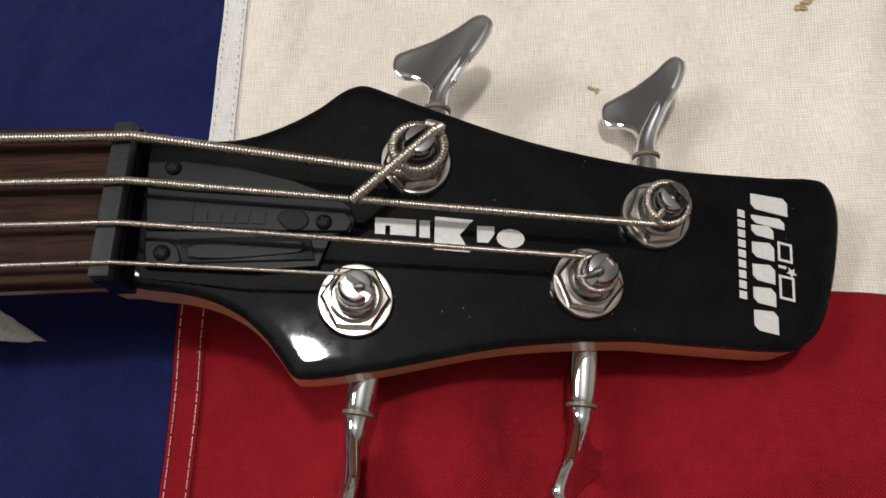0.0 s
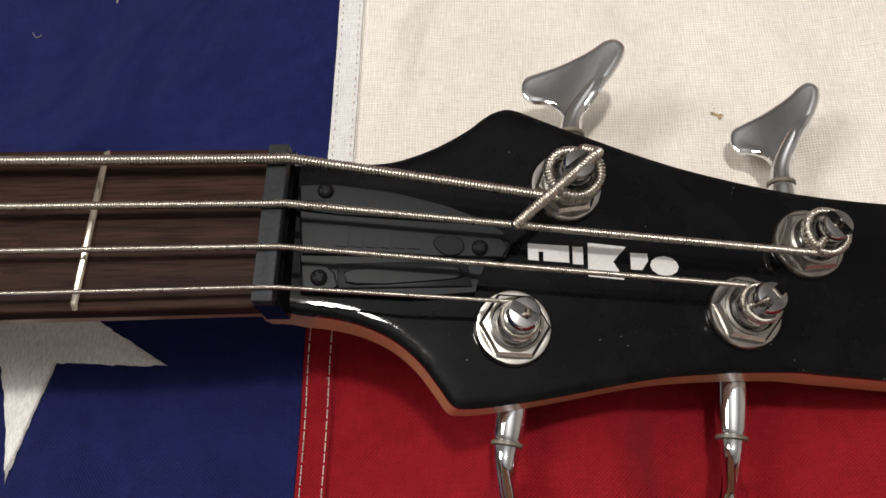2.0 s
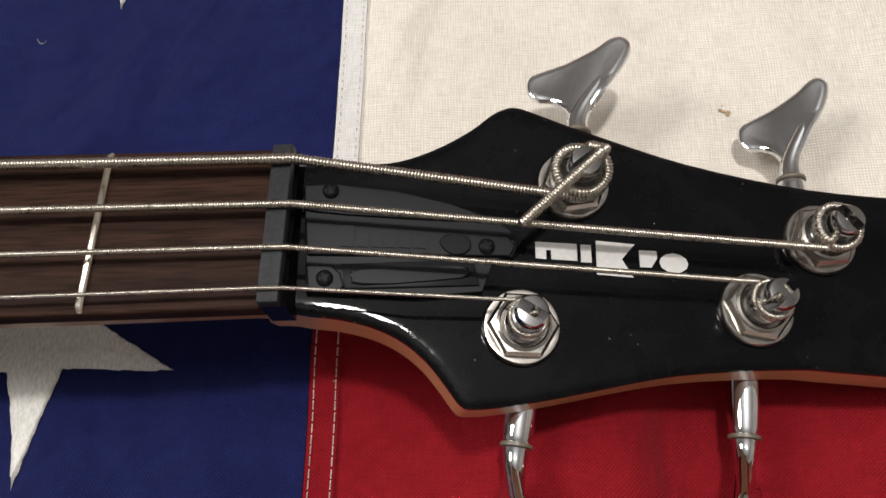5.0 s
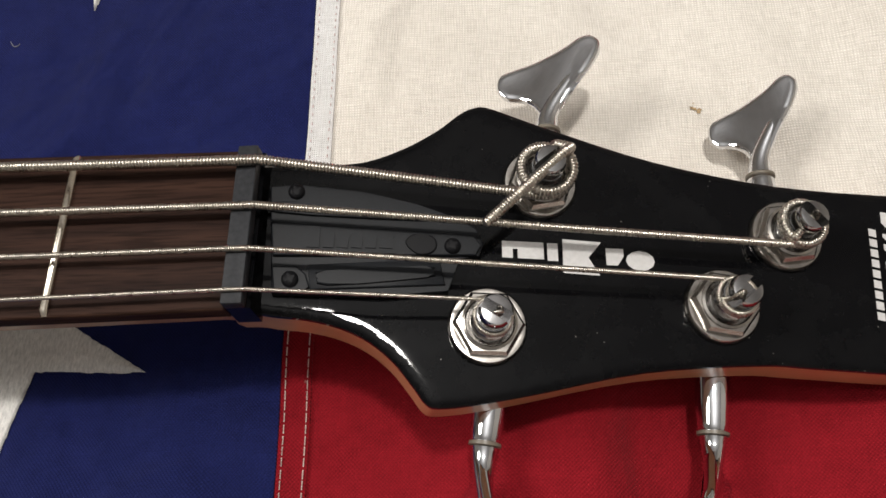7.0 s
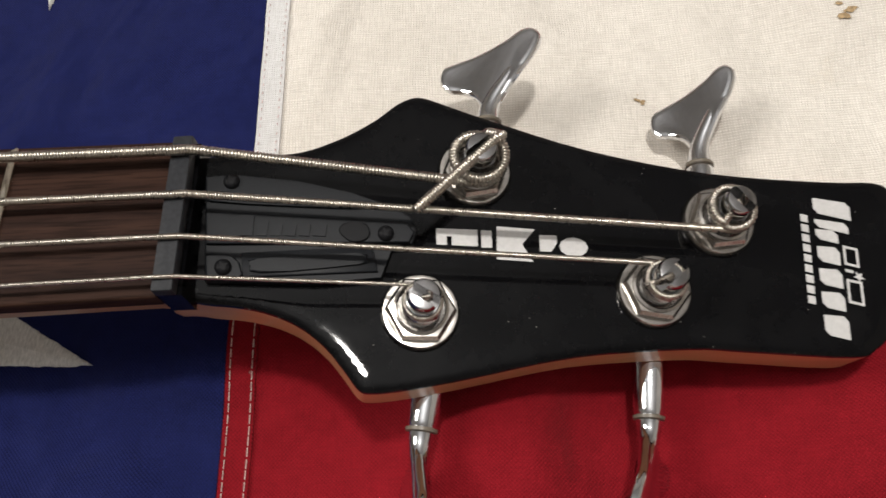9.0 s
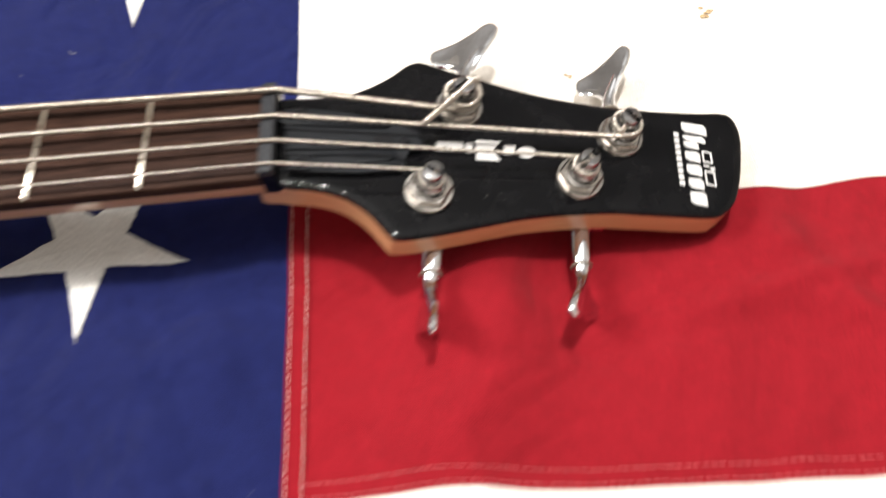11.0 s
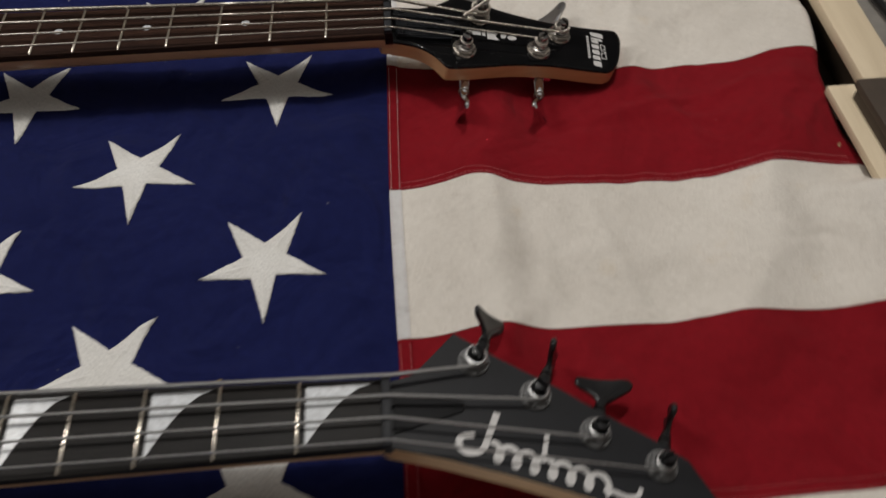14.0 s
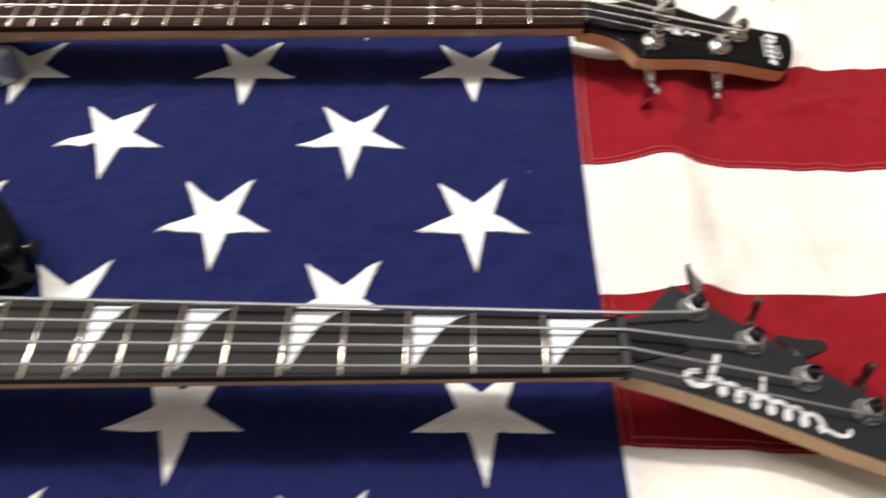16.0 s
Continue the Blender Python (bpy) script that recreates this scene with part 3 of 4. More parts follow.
def flag():
    f = thing("flag", (0, 0, -0.015), "wrinkled cotton flag with navy star field, red and cream stripes", "flag")
    far, near = 0.42, -0.58
    part("star_field", sheet_bm(lambda y: -0.95, edge_x, lambda x: near, lambda x: far, 150, 150, 0.0008), BLUE, f, "navy blue cotton field")
    bounds = [lambda x: far] + [(lambda x, k=k: seam(k, x)) for k in range(6)] + [lambda x: near]
    names = [RED, WHITE, RED, WHITE, RED, WHITE, RED]
    for k in range(7):
        high, low = bounds[k], bounds[k + 1]
        red = k % 2 == 0
        part("stripe", sheet_bm(lambda y: EDGE - 0.004, lambda y: fly(y) + 0.034, low, high, 130, 44, 0.0, curl=True), names[k], f, "red cotton stripe" if red else "cream cotton stripe")
        if red and 0 < k < 6:
            part("hem", sheet_bm(lambda y: EDGE + 0.001, lambda y: fly(y) - 0.010, low, lambda x, low=low: low(x) + 0.0078, 110, 2, 0.0007), RED, f)
            part("hem", sheet_bm(lambda y: edge_x(y) + 0.0003, lambda y: edge_x(y) + 0.0085, lambda x, low=low: low(x) + 0.0005, lambda x, high=high: high(x) - 0.0003, 3, 36, 0.0010), RED, f)
            for off in (0.0016, 0.0066):
                part("stitching", stitches_bm(lambda s, low=low, off=off: (s, low(s) + off), EDGE + 0.006, fly(low(0.2)) - 0.012, 0.0030, 0.80, 0.00013, 0.0009), THREAD_R, f)
            for off in (0.0016, 0.0076):
                part("stitching", stitches_bm(lambda s, off=off: (edge_x(s) + off, s), low(EDGE) + 0.001, high(EDGE) - 0.001, 0.0030, 0.80, 0.00015, 0.0013), THREAD_W if k == 2 else THREAD_R, f)
        if not red:
            part("hem", sheet_bm(lambda y: edge_x(y) + 0.0003, lambda y: edge_x(y) + 0.0085, lambda x, low=low: low(x) + 0.0003, lambda x, high=high: high(x) - 0.0003, 3, 40, 0.0010), SELVAGE, f, "bluish white seam binding")
            part("hem", sheet_bm(lambda y: EDGE + 0.001, lambda y: fly(y) - 0.010, low, lambda x, low=low: low(x) + 0.006, 110, 2, 0.0007), WHITE, f)
            for off in (0.0016, 0.0074):
                part("stitching", stitches_bm(lambda s, off=off: (edge_x(s) + off, s), low(EDGE) + 0.002, high(EDGE) - 0.002, 0.0030, 0.32, 0.00012, 0.0012), THREAD_P, f)
    rnd = random.Random(4)
    rows = {2: (0.199, -0.157, 0.192), 1: (0.1125, -0.2535, 0.192), 0: (0.0260, -0.1583, 0.194), -1: (-0.0590, -0.2542, 0.1930), -2: (-0.1430, -0.1584, 0.190),
            -3: (-0.2175, -0.2500, 0.190), -4: (-0.2990, -0.1545, 0.188), -5: (-0.3850, -0.2470, 0.188), -6: (-0.466, -0.153, 0.188)}
    for row, (cy, cx, gap) in rows.items():
        for col in range(4):
            part("star", star_bm(cx - gap * col, cy - 0.0010 * col, 0.0448 if row == -2 else 0.0462, rnd.uniform(-0.8, 0.8) + (1.2 if col else 0.0), (0.96 if col == 0 else 1.02) if row == 0 else 1.0), STAR, f, smooth=60)
    # small marks on the stripes
    dirt = plain("brown_stain", (0.34, 0.24, 0.13), 0.9, noise_scale=900, vary=0.5)
    for x, y, size in ((0.053, 0.094, 0.0011), (0.1208, 0.1198, 0.0026), (-0.037, -0.357, 0.0014), (0.249, -0.079, 0.0016)):
        for blot in range(7):
            bx, by, br = x + rnd.gauss(0, size), y + rnd.gauss(0, size * 0.7), size * rnd.uniform(0.25, 0.7)
            bm = bmesh.new()
            bm.faces.new([bm.verts.new((bx + br * rnd.uniform(0.6, 1.3) * math.cos(a * 0.785), by + br * rnd.uniform(0.4, 1.0) * math.sin(a * 0.785), height(bx, by) + 0.0004 + blot * 0.00002)) for a in range(8)])
            part("stain", bm, dirt, f, "small brown stain")

    # loose lint on the field
    pale = plain("pale_lint", (0.15, 0.15, 0.18), 0.9, noise_scale=900, vary=0.3)
    tan = plain("tan_lint", (0.25, 0.19, 0.10), 0.9, noise_scale=900, vary=0.3)
    for pts, r, stuff, text in ((((-0.1868, 0.1400), (-0.1852, 0.1378), (-0.1836, 0.1374), (-0.1826, 0.1384)), 0.00022, pale, "pale curled thread lying on the navy field"),
                                (((-0.1168, -0.1036), (-0.1158, -0.1030), (-0.1150, -0.1034)), 0.00045, pale, "pale speck of lint on the navy field"),
                                (((-0.1818, -0.2296), (-0.1802, -0.2286), (-0.1788, -0.2292)), 0.00090, tan, "tan crumb lying on the navy field")):
        line = curve_through([Vector((x, y, height(x, y) + 0.0012)) for x, y in pts], 4, closed=False)
        n = len(line) - 1
        bit = finish("lint", tube_bm(line, [r * (0.4 + 0.6 * math.sin(math.pi * (0.1 + 0.8 * i / n))) for i in range(n + 1)], 6), stuff)
        tagged(bit, text, "lint", "lint on the flag")


# ---- basses ----
def head_frame(c):
    """The head's own axes: face plane z = c0 + c1 x + c2 y."""
    ez = Vector((-c[1], -c[2], 1)).normalized()
    ex = Vector((1, 0, c[1])).normalized()
    ey = ez.cross(ex)
    m = Matrix((ex, ey, ez)).transposed().to_4x4()
    return Matrix.Translation((0, 0, c[0])) @ m


def flat_in(m, c, x, y):
    """The head's own coordinates of the face point above plan point x, y."""
    q = m.inverted() @ Vector((x, y, c[0] + c[1] * x + c[2] * y))
    return q.x, q.y


def join(bm, other):
    """Adds the faces of another mesh to this one."""
    tmp = bpy.data.meshes.new("joined")
    other.to_mesh(tmp)
    other.free()
    bm.from_mesh(tmp)
    bpy.data.meshes.remove(tmp)


def key_bm(width, reach):
    """A flared bass key: a stem that opens into two rounded lobes, bowed and with a thick rim."""
    shape = [(-0.0018, 0.0), (-0.0022, 0.0040), (-0.0044, 0.0078), (-0.0082, 0.0100), (-0.0126, 0.0108), (-0.0152, 0.0140), (-0.0147, 0.0186), (-0.0105, 0.0212), (-0.0030, 0.0235), (0.0040, 0.0262),
             (0.0085, 0.0292), (0.0120, 0.0300), (0.0147, 0.0280), (0.0146, 0.0242), (0.0120, 0.0187), (0.0082, 0.0130), (0.0048, 0.0074), (0.0022, 0.0030), (0.0018, 0.0)]
    pts = [(x * width / 0.0145, y * reach / 0.030) for x, y in shape]
    outline = curve_through(pts, 5)
    bm = pillow_bm(outline, [(0.0022, -0.0016), (0.0012, -0.0016), (0.0004, -0.0011), (0.0, 0.0), (0.0004, 0.0011), (0.0012, 0.0016), (0.0022, 0.0015)])
    for v in bm.verts:
        x, y = v.co.x, v.co.y
        v.co.z += 0.0022 * math.sin(x / width * 2.2) * step(0.0, 0.016, y)
    line = [(0.0, 0.0), (0.0002, 0.0035), (0.0016, 0.0075), (0.0044, 0.0125), (0.0078, 0.0180), (0.0108, 0.0232), (0.0126, 0.0270), (0.0131, 0.0283)]
    line = [Vector((x * width / 0.0145, y * reach / 0.030, 0.0016 * math.sin(x / 0.0145 * 2.2))) for x, y in line]
    rim = tube_bm(curve_through(line, 3, closed=False), [0.0035 - 0.0018 * min(1.0, k / 12) ** 0.9 for k in range(22)], 14)
    join(bm, rim)
    return bm


def tuner(bass, hm, hx, hy, away, key_turn, chrome, worn, post_h=0.0155, bush=True, big=1.0, slot=35, key_size=(0.0124, 0.0300), worm=0.005):
    """One tuning machine: slotted post, washer, hexagon nut, worm housing, shaft and key. away: the shaft's direction in the head's plane."""
    c = hm @ Matrix.Translation((hx, hy, 0))
    r = 0.0040 * big
    bm = turned_bm([(r * 1.15, 0.0), (r * 1.15, 0.0052), (r * 0.92, 0.0062), (r * 0.86, 0.0092), (r * 0.98, 0.0108)], 28, c)
    gap = 0.0013
    for side in (0, 1):
        half = bmesh.new()
        rings = []
        for scale, z in ((0.94, 0.0104), (0.94, 0.0126), (0.99, post_h - 0.0018), (0.97, post_h - 0.0008), (0.86, post_h - 0.0001), (0.74, post_h)):
            rad = r * scale
            open_to = math.acos(gap / rad)
            rings.append([half.verts.new((rad * math.cos(open_to * (k / 8 - 1)), rad * math.sin(open_to * (k / 8 - 1)), z)) for k in range(17)])
        for lo, hi in zip(rings, rings[1:]):
            for k in range(17):
                half.faces.new((lo[k], lo[(k + 1) % 17], hi[(k + 1) % 17], hi[k]))
        half.faces.new(rings[-1])
        half.faces.new(rings[0][::-1])
        half.transform(c @ pose(0, 0, 0, 0, 0, slot + 180 * side))
        join(bm, half)
    post = part("tuning_machine", bm, POST if bush else chrome, bass)
    part("washer", turned_bm([(0.0095 * big, 0.0002), (0.0095 * big, 0.0009), (0.0089 * big, 0.0018), (0.0078 * big, 0.0019), (0.0062 * big, 0.0015), (0.0062 * big, 0.0002)], 48, c), worn, post)
    nut = turned_bm([(0.0084 * big, 0.0014), (0.0086 * big, 0.0018), (0.0086 * big, 0.0032), (0.0078 * big, 0.0042), (0.0064 * big, 0.0043), (0.0058 * big, 0.0030)], 6, c @ pose(0, 0, 0, 0, 0, 11 + hx * 900))
    part("hex_nut", nut, worn, post, smooth=25)
    ring = turned_bm([(0.0066 * big, 0.0044), (0.0066 * big, 0.0048), (0.0060 * big, 0.0051), (0.0056 * big, 0.0044)], 32, c)
    part("bushing", ring, worn, post)
    depth = -0.0185
    a = math.degrees(math.atan2(away[1], away[0]))
    q = c @ Matrix.Translation((worm, 0, depth)) @ pose(0, 0, 0, 0, 0, a - 90)
    part("gear_housing", box_bm(-0.009, 0.009, -0.011, 0.013, 0.0005, 0.0042, 0.001, q), chrome, post)
    length = away[2]
    shaft = turned_bm([(0.0046, 0.004), (0.0043, length - 0.0070), (0.0039, length - 0.0015), (0.0036, length), (0.0030, length + 0.0008)], 20, q @ pose(0, 0, 0, -90, 0, 0))
    part("shaft", shaft, chrome, post)
    if bush:
        part("bushing_ring", turned_bm([(0.0035, length - 0.0002), (0.0041, length), (0.0041, length + 0.0008), (0.0035, length + 0.0010)], 24, q @ pose(0, 0, 0, -90, 0, 0)), RUBBER, post, "cream plastic bushing")
    key = key_bm(*key_size)
    key.transform(q @ pose(0, length + 0.0012, 0, 0, key_turn, 0))
    part("key", key, chrome, post)
    return post


def string_bm(points, pitch, r, fine_from):
    """A wound string along points: ridged winding where it is seen close, plain further back."""
    pts, radii = [], []
    swell = (0.76, 0.95, 1.0, 0.95)
    for a, b in zip(points, points[1:]):
        a, b = Vector(a), Vector(b)
        fine = a.x >= fine_from
        n = max(1, int((b - a).length / (pitch / 4))) if fine else max(1, int((b - a).length / 0.02))
        for i in range(n):
            radii.append(r * (swell[len(pts) % 4] if fine else 1.0))
            pts.append(a.lerp(b, i / n))
    pts.append(Vector(points[-1]))
    radii.append(r * 0.8)
    return tube_bm(pts, radii, 8)


def wrap_points(hm, hx, hy, r, side, turns, z0, z1):
    """The coils of a string round its post, from the side on which it arrives (-1 near, 1 far)."""
    out = []
    n = int(turns * 24)
    for i in range(n + 1):
        t = i / n
        a = radians(90 * side) - side * 2 * math.pi * turns * t
        out.append(hm @ Vector((hx + r * math.cos(a), hy + r * math.sin(a), z0 + (z1 - z0) * t)))
    return out


def neck_bm(stations):
    """A rounded neck back: rows of x, near edge, far edge, top, depth."""
    bm = bmesh.new()
    rings = []
    for x, y0, y1, top, depth in stations:
        ring = []
        for k in range(13):
            a = math.pi * k / 12
            ring.append(bm.verts.new((x, (y0 + y1) / 2 - (y1 - y0) / 2 * math.cos(a), top - depth * math.sin(a) ** 0.7)))
        rings.append(ring)
    for a, b in zip(rings, rings[1:]):
        for k in range(12):
            bm.faces.new((a[k], a[k + 1], b[k + 1], b[k]))
        bm.faces.new((a[12], a[0], b[0], b[12]))
    bm.faces.new(rings[0])
    bm.faces.new(rings[-1][::-1])
    return bm


def board_bm(x0, x1, near0, near1, far0, far1, z0, z1):
    """A tapering board between x0 and x1 with its near and far edge at both ends."""
    bm = slab_bm([(x0, near0), (x1, near1), (x1, far1), (x0, far0)], z0, z1, 0.0007, segments=2)
    return bm


def fret_x(nut, scale, n):
    return nut - scale * (1 - 2 ** (-n / 12))


def blade_bm(m, shapes, z0, z1):
    """Flat printed shapes as thin slabs: each a list of plan corners."""
    bm = bmesh.new()
    for s in shapes:
        low = [bm.verts.new((x, y, z0)) for x, y in s]
        top = [bm.verts.new((x, y, z1)) for x, y in s]
        bm.faces.new(top)
        for i in range(len(s)):
            k = (i + 1) % len(s)
            bm.faces.new((low[i], low[k], top[k], top[i]))
    bm.transform(m)
    return bm


def printed(b, m, shapes, label):
    """White printed shapes, each a part of its own."""
    for shape in shapes:
        part("printed_mark", blade_bm(m, [shape], 0.0001, 0.00022), INK, b, label, smooth=0)


def quad(x0, x1, y0, y1, lean=0.0):
    return [(x0, y0), (x1, y0), (x1 + lean, y1), (x0 + lean, y1)]


C1 = (0.0372, -0.1825, 0.0754)
HEAD1 = head_frame(C1)


def head_one():
    b = thing("bass_guitar", (-0.3, 0.03, 0.0), "black glossy bass guitar with rosewood fingerboard, lying on flag", "bass guitar", "bass guitars on the flag")
    plan = [(-0.0735, 0.0470), (-0.0650, 0.0502), (-0.0519, 0.0514), (-0.0422, 0.0527), (-0.0326, 0.0567), (-0.0242, 0.0621), (-0.0187, 0.0670), (-0.0151, 0.0692), (-0.0114, 0.0697), (-0.0039, 0.0672),
            (0.0051, 0.0641), (0.0319, 0.0559), (0.0635, 0.0505), (0.0943, 0.0492), (0.1075, 0.0495), (0.1122, 0.0473), (0.1137, 0.0396), (0.1116, 0.0284), (0.1084, 0.0175), (0.1041, 0.0083),
            (0.0992, 0.0038), (0.0930, 0.0019), (0.0669, 0.0029), (0.0527, 0.0033), (0.0247, 0.0009), (-0.0024, -0.0050), (-0.0155, -0.0076), (-0.0236, -0.0086), (-0.0268, -0.0078), (-0.0301, -0.0035),
            (-0.0344, 0.0018), (-0.0400, 0.0064), (-0.0468, 0.0096), (-0.0548, 0.0114), (-0.0650, 0.0124), (-0.0735, 0.0160)]
    plan = [(x + 0.0004 * step(0.06, 0.11, x), y + 0.0005 * step(0.03, 0.045, y) * step(-0.05, -0.02, x)) for x, y in plan]
    flat = [flat_in(HEAD1, C1, *p) for p in plan]
    outline = curve_through(flat, 4)
    part("headstock", slab_bm(outline, -0.0135, -0.0022, 0.0, HEAD1), AMBER, b, "amber stained maple head core")
    part("head_face", cambered_bm(outline, -0.0022, 0.0048, 0.00031, HEAD1, 0.0014), LACQUER, b, "black gloss lacquered head face")
    # neck
    part("neck", neck_bm([(-0.60, 0.0040, 0.0625, 0.0515, 0.024), (-0.52, 0.0050, 0.0610, 0.0515, 0.019), (-0.30, 0.0075, 0.0560, 0.0525, 0.0165), (-0.12, 0.0105, 0.0530, 0.0530, 0.0155), (-0.074, 0.0115, 0.0520, 0.0530, 0.0160), (-0.0665, 0.0118, 0.0516, 0.0490, 0.0130)]), AMBER, b)
    near0, near1, far0, far1 = 0.0022, 0.0108, 0.0650, 0.0523
    part("fingerboard", board_bm(-0.655, -0.0708, near0, near1, far0, far1, 0.0528, 0.0575), ROSE, b, "dark brown rosewood fingerboard")
    nut, scale = -0.0706, 0.762

    def near(x):
        return near1 + (near0 - near1) * (x + 0.0708) / (-0.5842)

    def far(x):
        return far1 + (far0 - far1) * (x + 0.0708) / (-0.5842)

    for n in range(1, 23):
        x = fret_x(nut, scale, n)
        y0, y1 = near(x) + 0.0006, far(x) - 0.0006
        part("fret", tube_bm([(x, y0, 0.0570), (x, y0 + 0.001, 0.0577), (x, y1 - 0.001, 0.0577), (x, y1, 0.0570)], [0.0008, 0.0011, 0.0011, 0.0008], 10), FRET, b)
    for n in (3, 5, 7, 9, 12, 15, 17):
        x = (fret_x(nut, scale, n) + fret_x(nut, scale, n - 1)) / 2
        for y in ([(near(x) + far(x)) / 2] if n != 12 else [near(x) + 0.014, far(x) - 0.014]):
            part("inlay_dot", turned_bm([(0.0031, 0.0570), (0.0031, 0.05762), (0.0027, 0.05766)], 20, Matrix.Translation((x, y, 0))), PEARL, b)
    part("nut", box_bm(-0.0708, -0.0658, 0.0108, 0.0514, 0.0575, 0.0612, 0.0005), NUT, b, "dark grey graphite nut")
    # black block that fills the height below the nut
    part("nut_block", box_bm(-0.0707, -0.0650, 0.0110, 0.0512, 0.048, 0.0574), LACQUER, b, "glossy black block under the nut")
    # strings
    posts = [(0.0013, 0.0481), (0.0633, 0.0365), (0.0445, 0.0174), (-0.0127, 0.0107)]
    local = [flat_in(HEAD1, C1, *p) for p in posts]
    at_nut, at_bridge = (0.0462, 0.0344, 0.0236, 0.0138), (0.0595, 0.0405, 0.0215, 0.0018)
    gauge, pitch = (0.00140, 0.00104, 0.00078, 0.00056), (0.00080, 0.00064, 0.00052, 0.00044)
    side, turns = (-1, -1, 1, 1), (1.45, 1.9, 1.7, 2.2)
    for k in range(4):
        hx, hy = local[k]
        rr = (0.0049, 0.0043, 0.0037, 0.0037)[k] + gauge[k]
        coil = wrap_points(HEAD1, hx, hy, rr, side[k], turns[k], 0.0085 if k else 0.0078, 0.0106 if k else 0.0112)
        line = [(-0.80, at_bridge[k], 0.067), (-0.24, at_nut[k] + (at_bridge[k] - at_nut[k]) * 0.2318, 0.0635), (-0.175, at_nut[k] + (at_bridge[k] - at_nut[k]) * 0.1428, 0.0635 - 0.384 * (0.0021 - gauge[k])), (-0.0706, at_nut[k], 0.0614 + gauge[k]), (-0.0650, at_nut[k] + 0.00005, 0.0612 + gauge[k])] + coil
        if k == 0:
            line += [HEAD1 @ Vector((hx + 0.0052, hy + 0.0040, 0.0136)), HEAD1 @ Vector((hx + 0.0036, hy + 0.0024, 0.0150)), HEAD1 @ Vector((hx - 0.0158, hy - 0.0166, 0.0135))]
        else:
            line += [HEAD1 @ Vector((hx, hy, 0.0132)), HEAD1 @ Vector((hx + 0.0005, hy - 0.0004, 0.0110))]
        part("string", string_bm(line, pitch[k], gauge[k], -0.176), STEEL, b, smooth=80)
    tuner(b, HEAD1, *local[0], (0.07, 1.0, 0.0252), -14, CHROME, WORN, slot=-50, key_size=(0.0145, 0.0300))
    tuner(b, HEAD1, *local[1], (0.03, 1.0, 0.0255), -26, CHROME, WORN, slot=40)
    tuner(b, HEAD1, *local[2], (-0.09, -1.0, 0.0280), -50, CHROME, WORN, slot=-48, key_size=(0.0155, 0.0250))
    tuner(b, HEAD1, *local[3], (-0.13, -1.0, 0.0250), -87, CHROME, WORN, slot=60, key_size=(0.0140, 0.0270))

    # truss rod cover
    def cov(px, py):
        return flat_in(HEAD1, C1, -0.0640 + (px - 250) * 0.0001365 + (py - 280) * 0.000018, 0.0439 - (py - 280) * 0.000146 + (px - 250) * 0.0000035)

    def shape(pts, z0, z1, bevel=0.0003, smooth_line=0):
        o = [cov(*p) for p in pts]
        return slab_bm(curve_through(o, smooth_line) if smooth_line else o, z0, z1, bevel, HEAD1, 2)

    cover = part("truss_rod_cover", shape([(246, 282), (300, 279), (400, 288), (500, 308), (560, 332), (600, 352), (608, 378), (596, 402), (560, 404), (535, 462), (420, 470), (236, 466)], 0.0002, 0.0026), PLASTIC, b, "matte black moulded truss rod cover")
    part("raised_panel", shape([(244, 348), (590, 366), (602, 384), (590, 402), (243, 406)], 0.0026, 0.0038), PLASTIC, cover)
    part("raised_panel", shape([(300, 420), (526, 408), (530, 452), (300, 462)], 0.0026, 0.0034), PLASTIC, cover)
    part("rib", shape([(316, 440), (330, 432), (500, 422), (508, 432), (500, 441), (330, 456)], 0.0034, 0.0042, 0.0004, 3), PLASTIC, cover)
    part("rib", shape([(252, 312), (420, 316), (480, 330), (520, 338), (470, 340), (252, 330)], 0.0026, 0.0036, 0.0004, 3), PLASTIC, cover)
    part("boss", shape([(470, 384), (480, 370), (500, 367), (520, 372), (524, 388), (512, 400), (488, 402)], 0.0038, 0.0044, 0.0003, 3), EMBOSS, cover)
    part("boss", shape([(240, 424), (280, 422), (296, 436), (300, 458), (292, 464), (240, 464)], 0.0026, 0.0036, 0.0003), PLASTIC, cover)
    emboss = [[cov(298, 394), cov(452, 398), cov(452, 402), cov(298, 398)]]
    for x0, w, h in ((300, 22, 36), (328, 18, 24), (352, 18, 20), (376, 18, 20), (400, 18, 20), (424, 22, 22)):
        emboss.append([cov(x0, 392), cov(x0 + w, 393), cov(x0 + w + 5, 393 - h), cov(x0 + 5, 392 - h)])
    part("emblem", blade_bm(HEAD1, emboss, 0.0038, 0.0042), PLASTIC, cover, "embossed wordmark as plain blocks", smooth=0)
    for px, py, z in ((291, 292, 0.0026), (269, 446, 0.0036), (551, 387, 0.0038)):
        m = HEAD1 @ Matrix.Translation((*cov(px, py), z))
        s = part("screw", turned_bm([(0.0020, 0.0), (0.0020, 0.0004), (0.0015, 0.0010), (0.0006, 0.0012)], 24, m), EMBOSS, cover)
        cross = box_bm(-0.0012, 0.0012, -0.00022, 0.00022, 0.0009, 0.00125, 0, m @ pose(0, 0, 0, 0, 0, 30))
        part("slot", cross, EMBOSS, s)
        part("slot", box_bm(-0.00022, 0.00022, -0.0012, 0.0012, 0.0009, 0.00126, 0, m @ pose(0, 0, 0, 0, 0, 30)), EMBOSS, s)

    # printed marks on the face, as plain shapes
    def at(x, y):
        return flat_in(HEAD1, C1, x, y)

    def poly(pts):
        return [at(*p) for p in pts]

